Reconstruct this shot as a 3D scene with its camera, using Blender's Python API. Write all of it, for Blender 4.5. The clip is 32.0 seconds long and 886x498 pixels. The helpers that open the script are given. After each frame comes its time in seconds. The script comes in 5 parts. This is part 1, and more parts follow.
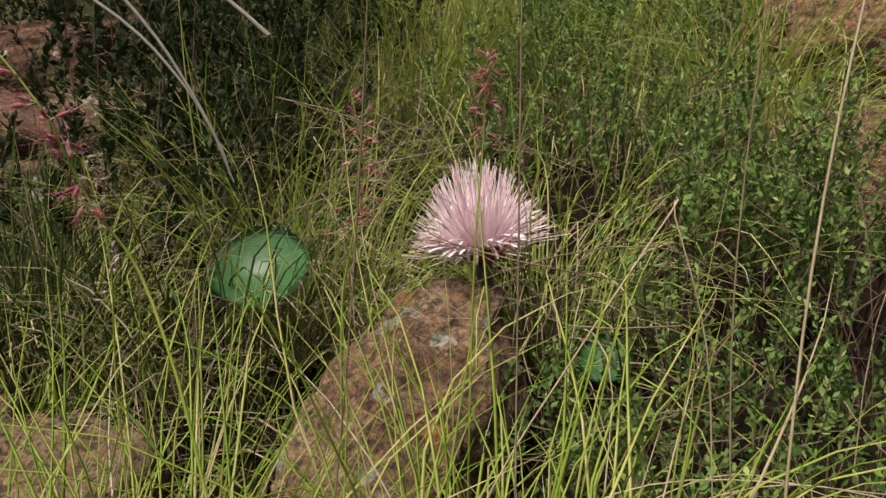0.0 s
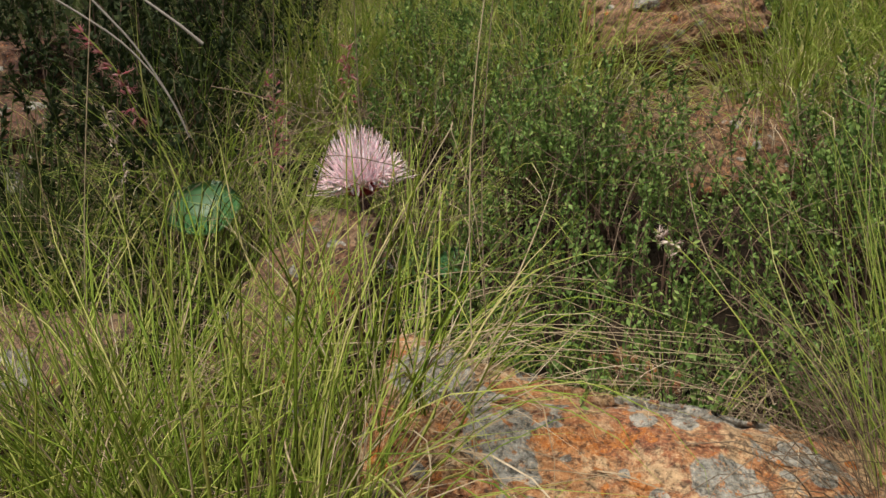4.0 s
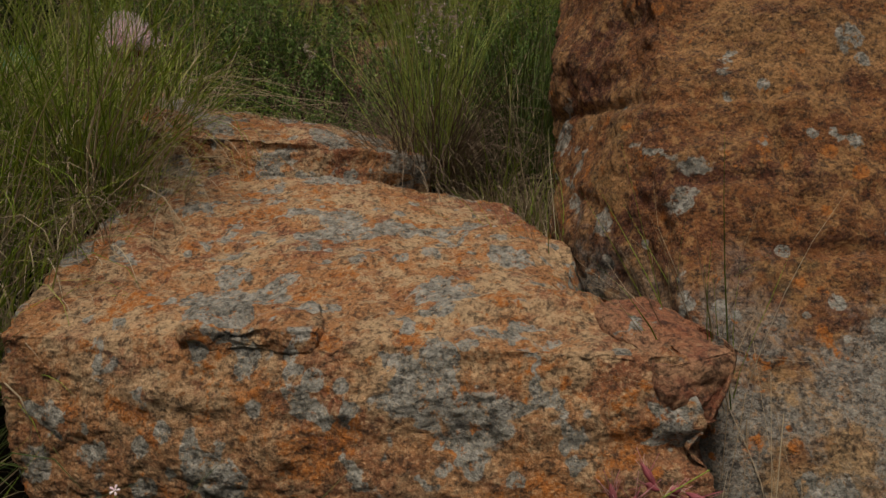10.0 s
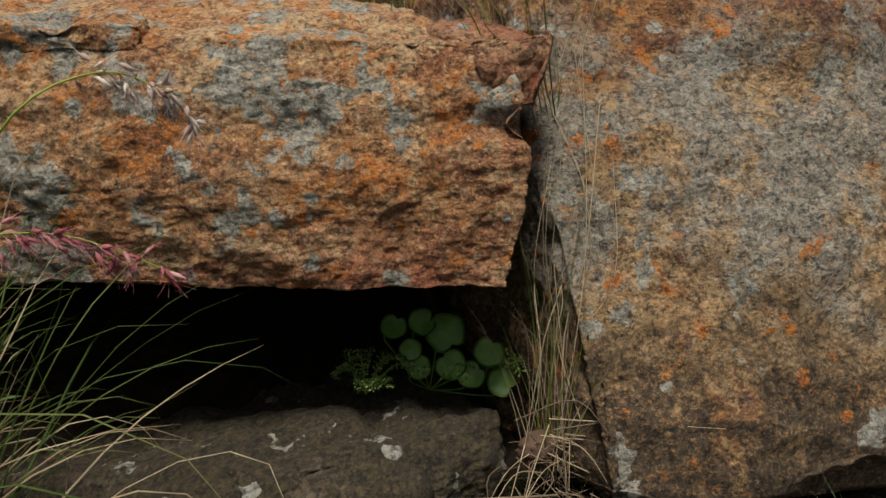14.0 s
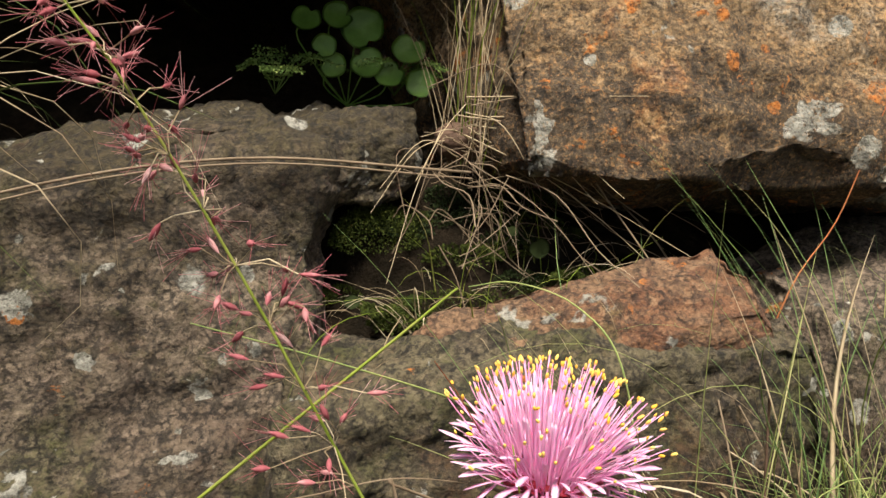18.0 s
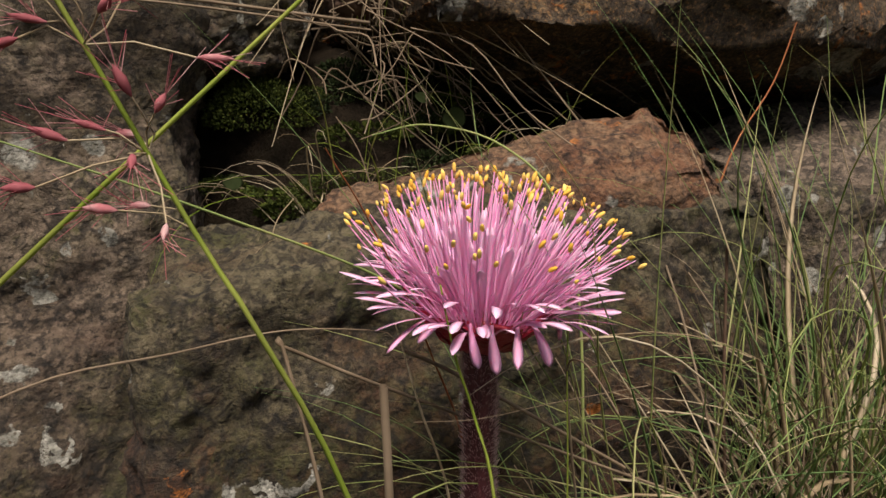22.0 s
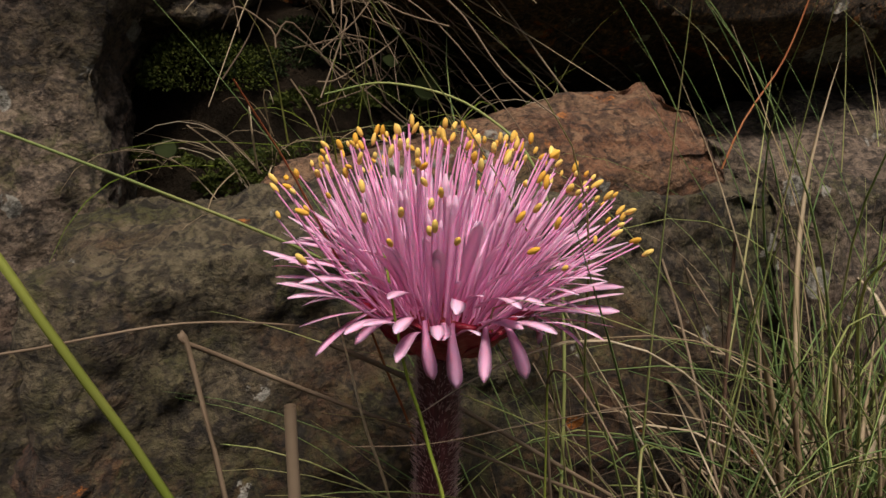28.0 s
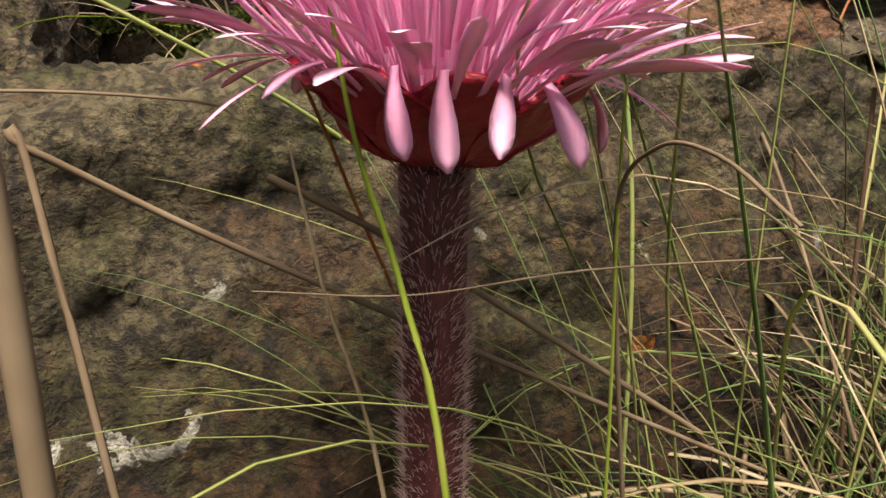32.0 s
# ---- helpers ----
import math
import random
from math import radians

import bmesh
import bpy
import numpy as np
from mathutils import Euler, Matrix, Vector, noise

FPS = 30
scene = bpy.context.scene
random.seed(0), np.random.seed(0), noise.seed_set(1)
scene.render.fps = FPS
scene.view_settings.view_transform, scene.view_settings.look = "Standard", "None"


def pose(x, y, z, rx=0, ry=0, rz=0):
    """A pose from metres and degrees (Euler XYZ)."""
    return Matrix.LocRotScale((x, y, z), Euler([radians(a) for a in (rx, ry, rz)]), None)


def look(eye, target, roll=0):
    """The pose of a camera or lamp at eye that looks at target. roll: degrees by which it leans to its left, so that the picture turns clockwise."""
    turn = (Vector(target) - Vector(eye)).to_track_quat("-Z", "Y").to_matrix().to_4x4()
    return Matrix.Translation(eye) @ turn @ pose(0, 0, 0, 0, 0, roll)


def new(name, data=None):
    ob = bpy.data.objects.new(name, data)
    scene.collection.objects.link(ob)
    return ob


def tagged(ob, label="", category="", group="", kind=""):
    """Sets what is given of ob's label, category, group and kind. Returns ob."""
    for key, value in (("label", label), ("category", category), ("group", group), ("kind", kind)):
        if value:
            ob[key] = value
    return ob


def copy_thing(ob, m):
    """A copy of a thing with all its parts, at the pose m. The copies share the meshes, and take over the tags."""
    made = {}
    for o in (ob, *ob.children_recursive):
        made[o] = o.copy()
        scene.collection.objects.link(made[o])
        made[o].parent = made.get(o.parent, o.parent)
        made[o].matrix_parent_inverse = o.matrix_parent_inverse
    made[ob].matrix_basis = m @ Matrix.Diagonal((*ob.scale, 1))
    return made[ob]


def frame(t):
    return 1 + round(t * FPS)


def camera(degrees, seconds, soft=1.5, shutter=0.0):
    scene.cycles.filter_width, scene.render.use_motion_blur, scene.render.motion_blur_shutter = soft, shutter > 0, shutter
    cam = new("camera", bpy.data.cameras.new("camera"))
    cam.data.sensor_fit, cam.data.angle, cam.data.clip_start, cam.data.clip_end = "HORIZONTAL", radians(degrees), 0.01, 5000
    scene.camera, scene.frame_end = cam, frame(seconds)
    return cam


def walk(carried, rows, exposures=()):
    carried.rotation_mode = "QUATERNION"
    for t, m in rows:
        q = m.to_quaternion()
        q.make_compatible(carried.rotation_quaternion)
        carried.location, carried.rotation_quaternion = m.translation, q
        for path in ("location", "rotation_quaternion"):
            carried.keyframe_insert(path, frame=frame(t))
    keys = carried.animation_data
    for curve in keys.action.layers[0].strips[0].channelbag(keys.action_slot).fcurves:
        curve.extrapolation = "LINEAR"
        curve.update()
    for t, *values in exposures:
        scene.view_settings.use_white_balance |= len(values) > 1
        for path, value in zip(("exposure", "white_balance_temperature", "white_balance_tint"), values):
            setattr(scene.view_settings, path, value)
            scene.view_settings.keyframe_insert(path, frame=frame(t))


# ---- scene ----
cam = camera(62.2, 32.0)

# seconds, eye, target, roll
PATH = [
    (0, (-0.0812, 0.4051, 0.0423), (-0.5078, 2.3162, -0.3648), 0.34),
    (0.5, (-0.0700, 0.3810, 0.0406), (-0.4545, 2.3025, -0.3594), 0.58),
    (1, (-0.0551, 0.3552, 0.0346), (-0.4202, 2.2798, -0.3685), 0.07),
    (1.5, (-0.0530, 0.3270, 0.0317), (-0.3723, 2.2576, -0.3815), 0.34),
    (2, (-0.0434, 0.2941, 0.0304), (-0.3530, 2.2305, -0.3626), -0.20),
    (2.5, (-0.0324, 0.2591, 0.0325), (-0.3242, 2.2024, -0.3398), -0.24),
    (3, (-0.0223, 0.2320, 0.0246), (-0.2976, 2.1787, -0.3419), -0.27),
    (3.5, (-0.0089, 0.1977, 0.0163), (-0.2646, 2.1465, -0.3532), -0.91),
    (5.5, (0.0052, 0.0288, -0.0043), (-0.0039, 1.9971, -0.3589), -0.76),
    (6, (-0.0075, -0.0401, -0.0056), (0.0391, 1.9277, -0.3598), -0.88),
    (6.5, (-0.0053, -0.0908, -0.0105), (0.1104, 1.8766, -0.3506), -0.69),
    (7, (0.0207, -0.1380, -0.0352), (0.2195, 1.8243, -0.3667), -0.09),
    (7.5, (0.0362, -0.2068, -0.0656), (0.2924, 1.7521, -0.3766), -0.20),
    (8, (0.0403, -0.2579, -0.0982), (0.3529, 1.6943, -0.4002), -0.56),
    (8.5, (0.0513, -0.2910, -0.1545), (0.3948, 1.6563, -0.4545), -0.39),
    (9, (0.0532, -0.3150, -0.1942), (0.4278, 1.6293, -0.4765), -0.20),
    (9.5, (0.0609, -0.3408, -0.2179), (0.4490, 1.6058, -0.4628), -0.15),
    (10, (0.0698, -0.3625, -0.2542), (0.4816, 1.5811, -0.4836), -0.76),
    (10.5, (0.0693, -0.3886, -0.2865), (0.5095, 1.5520, -0.4870), -1.02),
    (11, (0.0739, -0.4038, -0.3094), (0.5339, 1.5322, -0.5105), -0.67),
    (11.5, (0.0842, -0.4094, -0.3328), (0.5666, 1.5202, -0.5422), -0.40),
    (12, (0.0893, -0.4132, -0.3528), (0.5813, 1.5127, -0.5738), -0.19),
    (12.5, (0.0957, -0.4144, -0.3731), (0.6077, 1.5024, -0.6256), -0.32),
    (13, (0.0992, -0.4139, -0.3921), (0.6509, 1.4886, -0.6683), -0.69),
    (13.5, (0.0996, -0.4112, -0.4168), (0.7047, 1.4719, -0.7130), -0.95),
    (14, (0.1050, -0.4094, -0.4394), (0.7674, 1.4478, -0.7741), -1.26),
    (14.5, (0.1245, -0.4126, -0.4676), (0.7664, 1.4410, -0.8573), -0.75),
    (16.5, (0.1325, -0.4246, -0.5816), (0.8448, 1.3987, -0.9915), 0.36),
    (17, (0.1328, -0.4241, -0.6038), (0.8719, 1.3853, -1.0280), 0.36),
    (17.5, (0.1322, -0.4232, -0.6129), (0.8867, 1.3694, -1.0790), 0.69),
    (18, (0.1324, -0.4241, -0.6308), (0.8912, 1.3615, -1.1165), 1.39),
    (18.5, (0.1299, -0.4204, -0.6359), (0.9243, 1.3345, -1.1738), 1.30),
    (19, (0.1384, -0.4172, -0.6571), (0.9661, 1.3226, -1.1938), 1.19),
    (19.5, (0.1427, -0.4115, -0.6717), (1.0142, 1.3052, -1.2134), 0.93),
    (20, (0.1443, -0.4062, -0.6849), (1.0381, 1.2994, -1.2256), 0.72),
    (20.5, (0.1470, -0.4003, -0.6951), (1.0628, 1.2941, -1.2341), 0.73),
    (21, (0.1518, -0.3935, -0.7029), (1.0866, 1.2918, -1.2375), 0.46),
    (21.5, (0.1564, -0.3835, -0.7099), (1.1109, 1.2936, -1.2356), 0.30),
    (22, (0.1585, -0.3753, -0.7170), (1.1318, 1.2950, -1.2295), 0.29),
    (22.5, (0.1610, -0.3685, -0.7224), (1.1438, 1.2986, -1.2276), 0.45),
    (23, (0.1664, -0.3613, -0.7284), (1.1471, 1.3109, -1.2202), 0.56),
    (23.5, (0.1737, -0.3546, -0.7320), (1.1485, 1.3199, -1.2278), 0.55),
    (24, (0.1837, -0.3472, -0.7329), (1.1595, 1.3195, -1.2524), 0.68),
    (24.5, (0.1914, -0.3426, -0.7338), (1.1696, 1.3207, -1.2597), 0.96),
    (25, (0.1950, -0.3389, -0.7334), (1.1839, 1.3197, -1.2539), 1.24),
    (25.5, (0.1966, -0.3353, -0.7335), (1.1982, 1.3151, -1.2560), 1.67),
    (27.5, (0.1912, -0.3357, -0.7362), (1.2089, 1.3037, -1.2623), 2.40),
    (28, (0.1900, -0.3365, -0.7351), (1.2076, 1.3037, -1.2588), 2.37),
    (28.5, (0.1901, -0.3338, -0.7361), (1.2092, 1.3070, -1.2549), 2.73),
    (29, (0.1963, -0.3217, -0.7426), (1.2053, 1.3290, -1.2497), 2.89),
    (29.5, (0.2057, -0.3063, -0.7571), (1.1982, 1.3648, -1.2286), 2.75),
    (30, (0.2160, -0.2984, -0.7687), (1.1790, 1.3889, -1.2437), 1.95),
    (30.5, (0.2216, -0.2927, -0.7785), (1.1593, 1.4047, -1.2678), 1.69),
    (31, (0.2250, -0.2895, -0.7830), (1.1577, 1.4032, -1.2977), 1.74),
    (31.5, (0.2288, -0.2862, -0.7874), (1.1582, 1.4029, -1.3195), 1.33),
    (32, (0.2337, -0.2848, -0.7932), (1.1329, 1.4065, -1.3683), 1.36),
]
walk(cam, [(t, look(eye, target, roll)) for t, eye, target, roll in PATH], exposures=[(0.0, 1.22, 6600, 12), (7.0, 1.0, 6600, 11), (8.5, 0.46, 6900, 14), (9.5, 0.04, 6900, 14), (11.0, 0.0, 6800, 14), (13.0, 0.38, 6500, 10), (14.5, 0.9, 6500, 8),
                           (16.5, 1.76, 6500, 8), (18.0, 1.72, 6750, 10), (19.5, 1.26, 6800, 12), (21.0, 1.06, 6700, 14), (23.0, 0.94, 6800, 16), (25.0, 0.66, 6800, 18), (29.0, 0.62, 6800, 18),
                           (30.5, 0.90, 6800, 18), (32.0, 1.70, 7300, 13)])

# ---- light: a bright overcast day ----
SUN_EL, SUN_AZ = 66.0, 208.0
world = bpy.data.worlds.new("overcast_sky")
scene.world = world
world.use_nodes = True
wn = world.node_tree
bg = wn.nodes["Background"]
sky = wn.nodes.new("ShaderNodeTexSky")
sky.sky_type = 'NISHITA'
sky.sun_disc = False
sky.sun_elevation = radians(SUN_EL)
sky.sun_rotation = radians(SUN_AZ)
sky.air_density = 1.2
sky.dust_density = 6.0
wn.links.new(sky.outputs[0], bg.inputs[0])
bg.inputs[1].default_value = 0.037
sun_data = bpy.data.lights.new("sun", 'SUN')
sun_data.energy = 2.5
sun_data.angle = radians(20)
sun_data.color = (1.0, 0.94, 0.84)
sun = new("sun", sun_data)
az, el = radians(SUN_AZ), radians(SUN_EL)
sun_dir = Vector((math.sin(az) * math.cos(el), math.cos(az) * math.cos(el), math.sin(el)))
sun.matrix_world = look(sun_dir * 6, (0, 0, 0))

# ---- materials ----
def material(name, rough=0.8):
    m = bpy.data.materials.new(name)
    m.use_nodes = True
    nt = m.node_tree
    b = nt.nodes["Principled BSDF"]
    b.inputs["Roughness"].default_value = rough
    return m, nt, b


def coords(nt, kind="Object"):
    return nt.nodes.new("ShaderNodeTexCoord").outputs[kind]


def world_pos(nt):
    return nt.nodes.new("ShaderNodeNewGeometry").outputs["Position"]


def noise_tex(nt, vec, scale, detail=6.0, rough=0.6, dist=0.0):
    n = nt.nodes.new("ShaderNodeTexNoise")
    n.inputs["Scale"].default_value = scale
    n.inputs["Detail"].default_value = detail
    n.inputs["Roughness"].default_value = rough
    n.inputs["Distortion"].default_value = dist
    nt.links.new(vec, n.inputs["Vector"])
    return n.outputs["Fac"]


def ramp(nt, fac, stops):
    r = nt.nodes.new("ShaderNodeValToRGB")
    e = r.color_ramp.elements
    while len(e) < len(stops):
        e.new(0.5)
    for k, (p, c) in zip(e, stops):
        k.position = p
        k.color = (*c, 1) if len(c) == 3 else c
    nt.links.new(fac, r.inputs[0])
    return r.outputs[0]


def grey(v):
    return (v, v, v)


def mix(nt, fac, a, b, kind="MIX"):
    m = nt.nodes.new("ShaderNodeMix")
    m.data_type = "RGBA"
    m.blend_type = kind
    for sock, v in ((m.inputs[0], fac), (m.inputs[6], a), (m.inputs[7], b)):
        if isinstance(v, (int, float)):
            sock.default_value = v
        elif isinstance(v, tuple):
            sock.default_value = (*v, 1)
        else:
            nt.links.new(v, sock)
    return m.outputs[2]


def calc(nt, op, a, b=None):
    m = nt.nodes.new("ShaderNodeMath")
    m.operation = op
    for sock, v in zip(m.inputs, (a, b)):
        if isinstance(v, (int, float)):
            sock.default_value = v
        elif v is not None:
            nt.links.new(v, sock)
    return m.outputs[0]


def bump(nt, b, height, strength, dist):
    n = nt.nodes.new("ShaderNodeBump")
    n.inputs["Strength"].default_value = strength
    n.inputs["Distance"].default_value = dist
    nt.links.new(height, n.inputs["Height"])
    nt.links.new(n.outputs[0], b.inputs["Normal"])


def cells(nt, vec, scale):
    n = nt.nodes.new("ShaderNodeTexVoronoi")
    n.inputs["Scale"].default_value = scale
    nt.links.new(vec, n.inputs["Vector"])
    return n.outputs["Distance"], n.outputs["Color"]


def spots(nt, vec, scale, share):
    """Round crusts of many sizes, in a share of the cells."""
    d, col = cells(nt, vec, scale)
    sep = nt.nodes.new("ShaderNodeSeparateColor")
    nt.links.new(col, sep.inputs[0])
    size = calc(nt, "MULTIPLY", calc(nt, "LESS_THAN", sep.outputs[0], share), calc(nt, "ADD", calc(nt, "MULTIPLY", sep.outputs[1], 0.38), 0.10))
    return ramp(nt, calc(nt, "ADD", calc(nt, "SUBTRACT", size, d), 0.5), [(0.49, grey(0)), (0.52, grey(1))])


def stone(name, base, tint, pale, dark, grey_lichen=0.5, orange_lichen=0.5, green=0.0, seed=0.0, relief=1.0, patch=11.0, crumbs=0.8, zones=()):
    """Weathered sandstone: grain and pits, stains in two sizes, lobed crusts of grey lichen, rusty lichen specks, moss."""
    m, nt, b = material(name, 0.9)
    off = nt.nodes.new("ShaderNodeVectorMath")
    off.operation = 'ADD'
    off.inputs[1].default_value = (seed, seed * 1.7, seed * 0.6)
    nt.links.new(world_pos(nt), off.inputs[0])
    v = off.outputs[0]
    st = nt.nodes.new("ShaderNodeMapping")
    st.inputs["Rotation"].default_value = (radians(14), radians(-6), 0)
    st.inputs["Scale"].default_value = (1, 1, 1.6)
    nt.links.new(v, st.inputs[0])
    layers = st.outputs[0]
    # a fine warp gives the crusts their lobed borders
    wt = nt.nodes.new("ShaderNodeTexNoise")
    wt.inputs["Scale"].default_value = 70
    wt.inputs["Detail"].default_value = 4
    nt.links.new(v, wt.inputs["Vector"])
    wm = nt.nodes.new("ShaderNodeVectorMath")
    wm.operation = 'MULTIPLY_ADD'
    wm.inputs[1].default_value = (0.022, 0.022, 0.022)
    nt.links.new(wt.outputs["Color"], wm.inputs[0])
    nt.links.new(v, wm.inputs[2])
    lobed = wm.outputs[0]
    wf = nt.nodes.new("ShaderNodeVectorMath")
    wf.operation = 'MULTIPLY_ADD'
    wf.inputs[1].default_value = (0.007, 0.007, 0.007)
    nt.links.new(wt.outputs["Color"], wf.inputs[0])
    nt.links.new(v, wf.inputs[2])
    frilled = wf.outputs[0]
    big = noise_tex(nt, layers, 5, 5, 0.6, 0.4)
    mid = noise_tex(nt, layers, 30, 7, 0.7, 0.3)
    lump = noise_tex(nt, v, 75, 5, 0.65, 0.2)
    fine = noise_tex(nt, v, 150, 6, 0.75)
    grain = noise_tex(nt, v, 480, 3, 0.7)
    crumb_dist, _ = cells(nt, frilled, 215)
    # broad zones of colour, then stains within them
    c = ramp(nt, big, [(0.40, tint), (0.47, base), (0.55, base), (0.62, pale)])
    c = mix(nt, ramp(nt, noise_tex(nt, lobed, 17, 6, 0.7, 0.4), [(0.50, grey(0)), (0.56, grey(0.9))]), c, pale)
    c = mix(nt, ramp(nt, mid, [(0.51, grey(0)), (0.60, grey(0.8))]), c, tint)
    c = mix(nt, ramp(nt, noise_tex(nt, v, 48, 6, 0.75), [(0.54, grey(0)), (0.61, grey(0.9))]), c, pale)
    if green:
        g = noise_tex(nt, lobed, 13, 6, 0.7, 0.3)
        c = mix(nt, ramp(nt, g, [(0.62 - 0.2 * green, grey(0)), (0.76 - 0.2 * green, grey(0.8))]), c, (0.071, 0.075, 0.021))
    # broad crusts, stains and painted tones of light and shade with ragged borders, each between two heights: low,
    # high, colour, amount, fineness of its patches, bare threshold
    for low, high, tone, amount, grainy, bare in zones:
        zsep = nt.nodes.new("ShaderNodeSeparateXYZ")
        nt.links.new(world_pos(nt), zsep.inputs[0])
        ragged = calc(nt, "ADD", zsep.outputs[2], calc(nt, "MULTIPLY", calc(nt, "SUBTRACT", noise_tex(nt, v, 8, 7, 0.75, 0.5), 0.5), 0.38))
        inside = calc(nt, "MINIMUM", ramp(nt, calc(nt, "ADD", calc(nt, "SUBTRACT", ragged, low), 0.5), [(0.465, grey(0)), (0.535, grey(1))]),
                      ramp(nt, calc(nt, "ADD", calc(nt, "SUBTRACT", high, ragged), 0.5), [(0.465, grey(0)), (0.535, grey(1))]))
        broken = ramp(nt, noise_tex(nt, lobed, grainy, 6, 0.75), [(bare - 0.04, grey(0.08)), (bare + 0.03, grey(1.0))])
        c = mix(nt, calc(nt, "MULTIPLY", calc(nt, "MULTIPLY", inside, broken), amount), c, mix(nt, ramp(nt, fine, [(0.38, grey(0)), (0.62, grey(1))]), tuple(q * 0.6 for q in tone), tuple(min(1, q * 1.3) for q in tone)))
    # sand grains and dark specks
    speck = noise_tex(nt, v, 230, 4, 0.65)
    c = mix(nt, ramp(nt, speck, [(0.37, grey(0.6)), (0.43, grey(0.0))]), c, dark)
    c = mix(nt, ramp(nt, speck, [(0.57, grey(0.0)), (0.64, grey(0.4))]), c, tuple(min(1, x * 1.4) for x in pale))
    # crumbs: pale grains with dark gaps, thick in some places and thin in others
    gaps = calc(nt, "MULTIPLY", ramp(nt, crumb_dist, [(0.42, grey(0)), (0.62, grey(1))]), ramp(nt, lump, [(0.42, grey(0.15 * crumbs)), (0.58, grey(crumbs))]))
    c = mix(nt, gaps, c, dark)
    if orange_lichen:
        o = noise_tex(nt, lobed, 20, 6, 0.7, 0.4)
        om = ramp(nt, o, [(0.67 - 0.14 * orange_lichen, grey(0)), (0.70 - 0.14 * orange_lichen, grey(1))])
        om = calc(nt, "MAXIMUM", om, spots(nt, frilled, 60, 0.22 * orange_lichen))
        om = calc(nt, "MULTIPLY", om, ramp(nt, fine, [(0.42, grey(0.1)), (0.53, grey(1.0))]))
        c = mix(nt, om, c, mix(nt, grain, (0.331, 0.079, 0.009), (0.490, 0.194, 0.032)))
    if grey_lichen:
        l1 = ramp(nt, noise_tex(nt, lobed, patch, 3, 0.6, 0.3), [(0.675 - 0.15 * grey_lichen, grey(0)), (0.685 - 0.15 * grey_lichen, grey(1))])
        l2 = calc(nt, "MAXIMUM", spots(nt, lobed, 15, 0.40 * grey_lichen), spots(nt, frilled, 48, 0.45 * grey_lichen))
        crust = calc(nt, "MAXIMUM", l1, l2)
        crust = calc(nt, "MULTIPLY", crust, ramp(nt, noise_tex(nt, v, 110, 5, 0.75), [(0.39, grey(0.0)), (0.44, grey(1.0))]))
        tone = ramp(nt, noise_tex(nt, v, 90, 6, 0.75), [(0.36, (0.115, 0.113, 0.090)), (0.5, (0.272, 0.268, 0.228)), (0.62, (0.41, 0.402, 0.350))])
        c = mix(nt, crust, c, tone)
    pits = ramp(nt, fine, [(0.34, grey(0.8)), (0.39, grey(0.0))])
    c = mix(nt, pits, c, dark)
    c = mix(nt, ramp(nt, grain, [(0.36, grey(0.45)), (0.43, grey(0.0))]), c, dark)
    c = mix(nt, ramp(nt, grain, [(0.54, grey(0.0)), (0.66, grey(0.3))]), c, tuple(min(1, x * 1.6) for x in pale))
    # mottling of the bare grain, from a few millimetres to a centimetre
    mottle = calc(nt, "ADD", calc(nt, "MULTIPLY", noise_tex(nt, v, 130, 4, 0.7), 0.6), calc(nt, "MULTIPLY", noise_tex(nt, layers, 290, 3, 0.7), 0.4))
    c = mix(nt, 1.0, c, ramp(nt, mottle, [(0.40, grey(0.26)), (0.50, grey(0.95)), (0.58, grey(1.0))]), "MULTIPLY")
    nt.links.new(c, b.inputs["Base Color"])
    h = calc(nt, "ADD", calc(nt, "MULTIPLY", mid, 0.8), calc(nt, "MULTIPLY", lump, 0.8))
    h = calc(nt, "ADD", h, calc(nt, "MULTIPLY", fine, 0.65))
    h = calc(nt, "ADD", h, calc(nt, "MULTIPLY", grain, 0.16))
    h = calc(nt, "SUBTRACT", h, calc(nt, "MULTIPLY", crumb_dist, 0.10 * crumbs))
    bump(nt, b, h, 0.9 * relief, 0.0072)
    return m


def plant(name, stops, rough=0.55, scale=30, trans=0.25, spots=None):
    """Leaf or stalk: hue differs from piece to piece and along it."""
    m, nt, b = material(name, rough)
    b.inputs["Specular IOR Level"].default_value = 0.25
    isl = nt.nodes.new("ShaderNodeNewGeometry").outputs["Random Per Island"]
    n = noise_tex(nt, world_pos(nt), scale, 3, 0.6)
    f = calc(nt, "ADD", calc(nt, "MULTIPLY", isl, 0.7), calc(nt, "MULTIPLY", calc(nt, "SUBTRACT", n, 0.35), 1.0))
    c = ramp(nt, f, stops)
    nt.links.new(c, b.inputs["Base Color"])
    if trans:
        t = nt.nodes.new("ShaderNodeBsdfTranslucent")
        nt.links.new(c, t.inputs[0])
        s = nt.nodes.new("ShaderNodeMixShader")
        s.inputs[0].default_value = trans
        nt.links.new(b.outputs[0], s.inputs[1])
        nt.links.new(t.outputs[0], s.inputs[2])
        nt.links.new(s.outputs[0], nt.nodes["Material Output"].inputs[0])
    return m


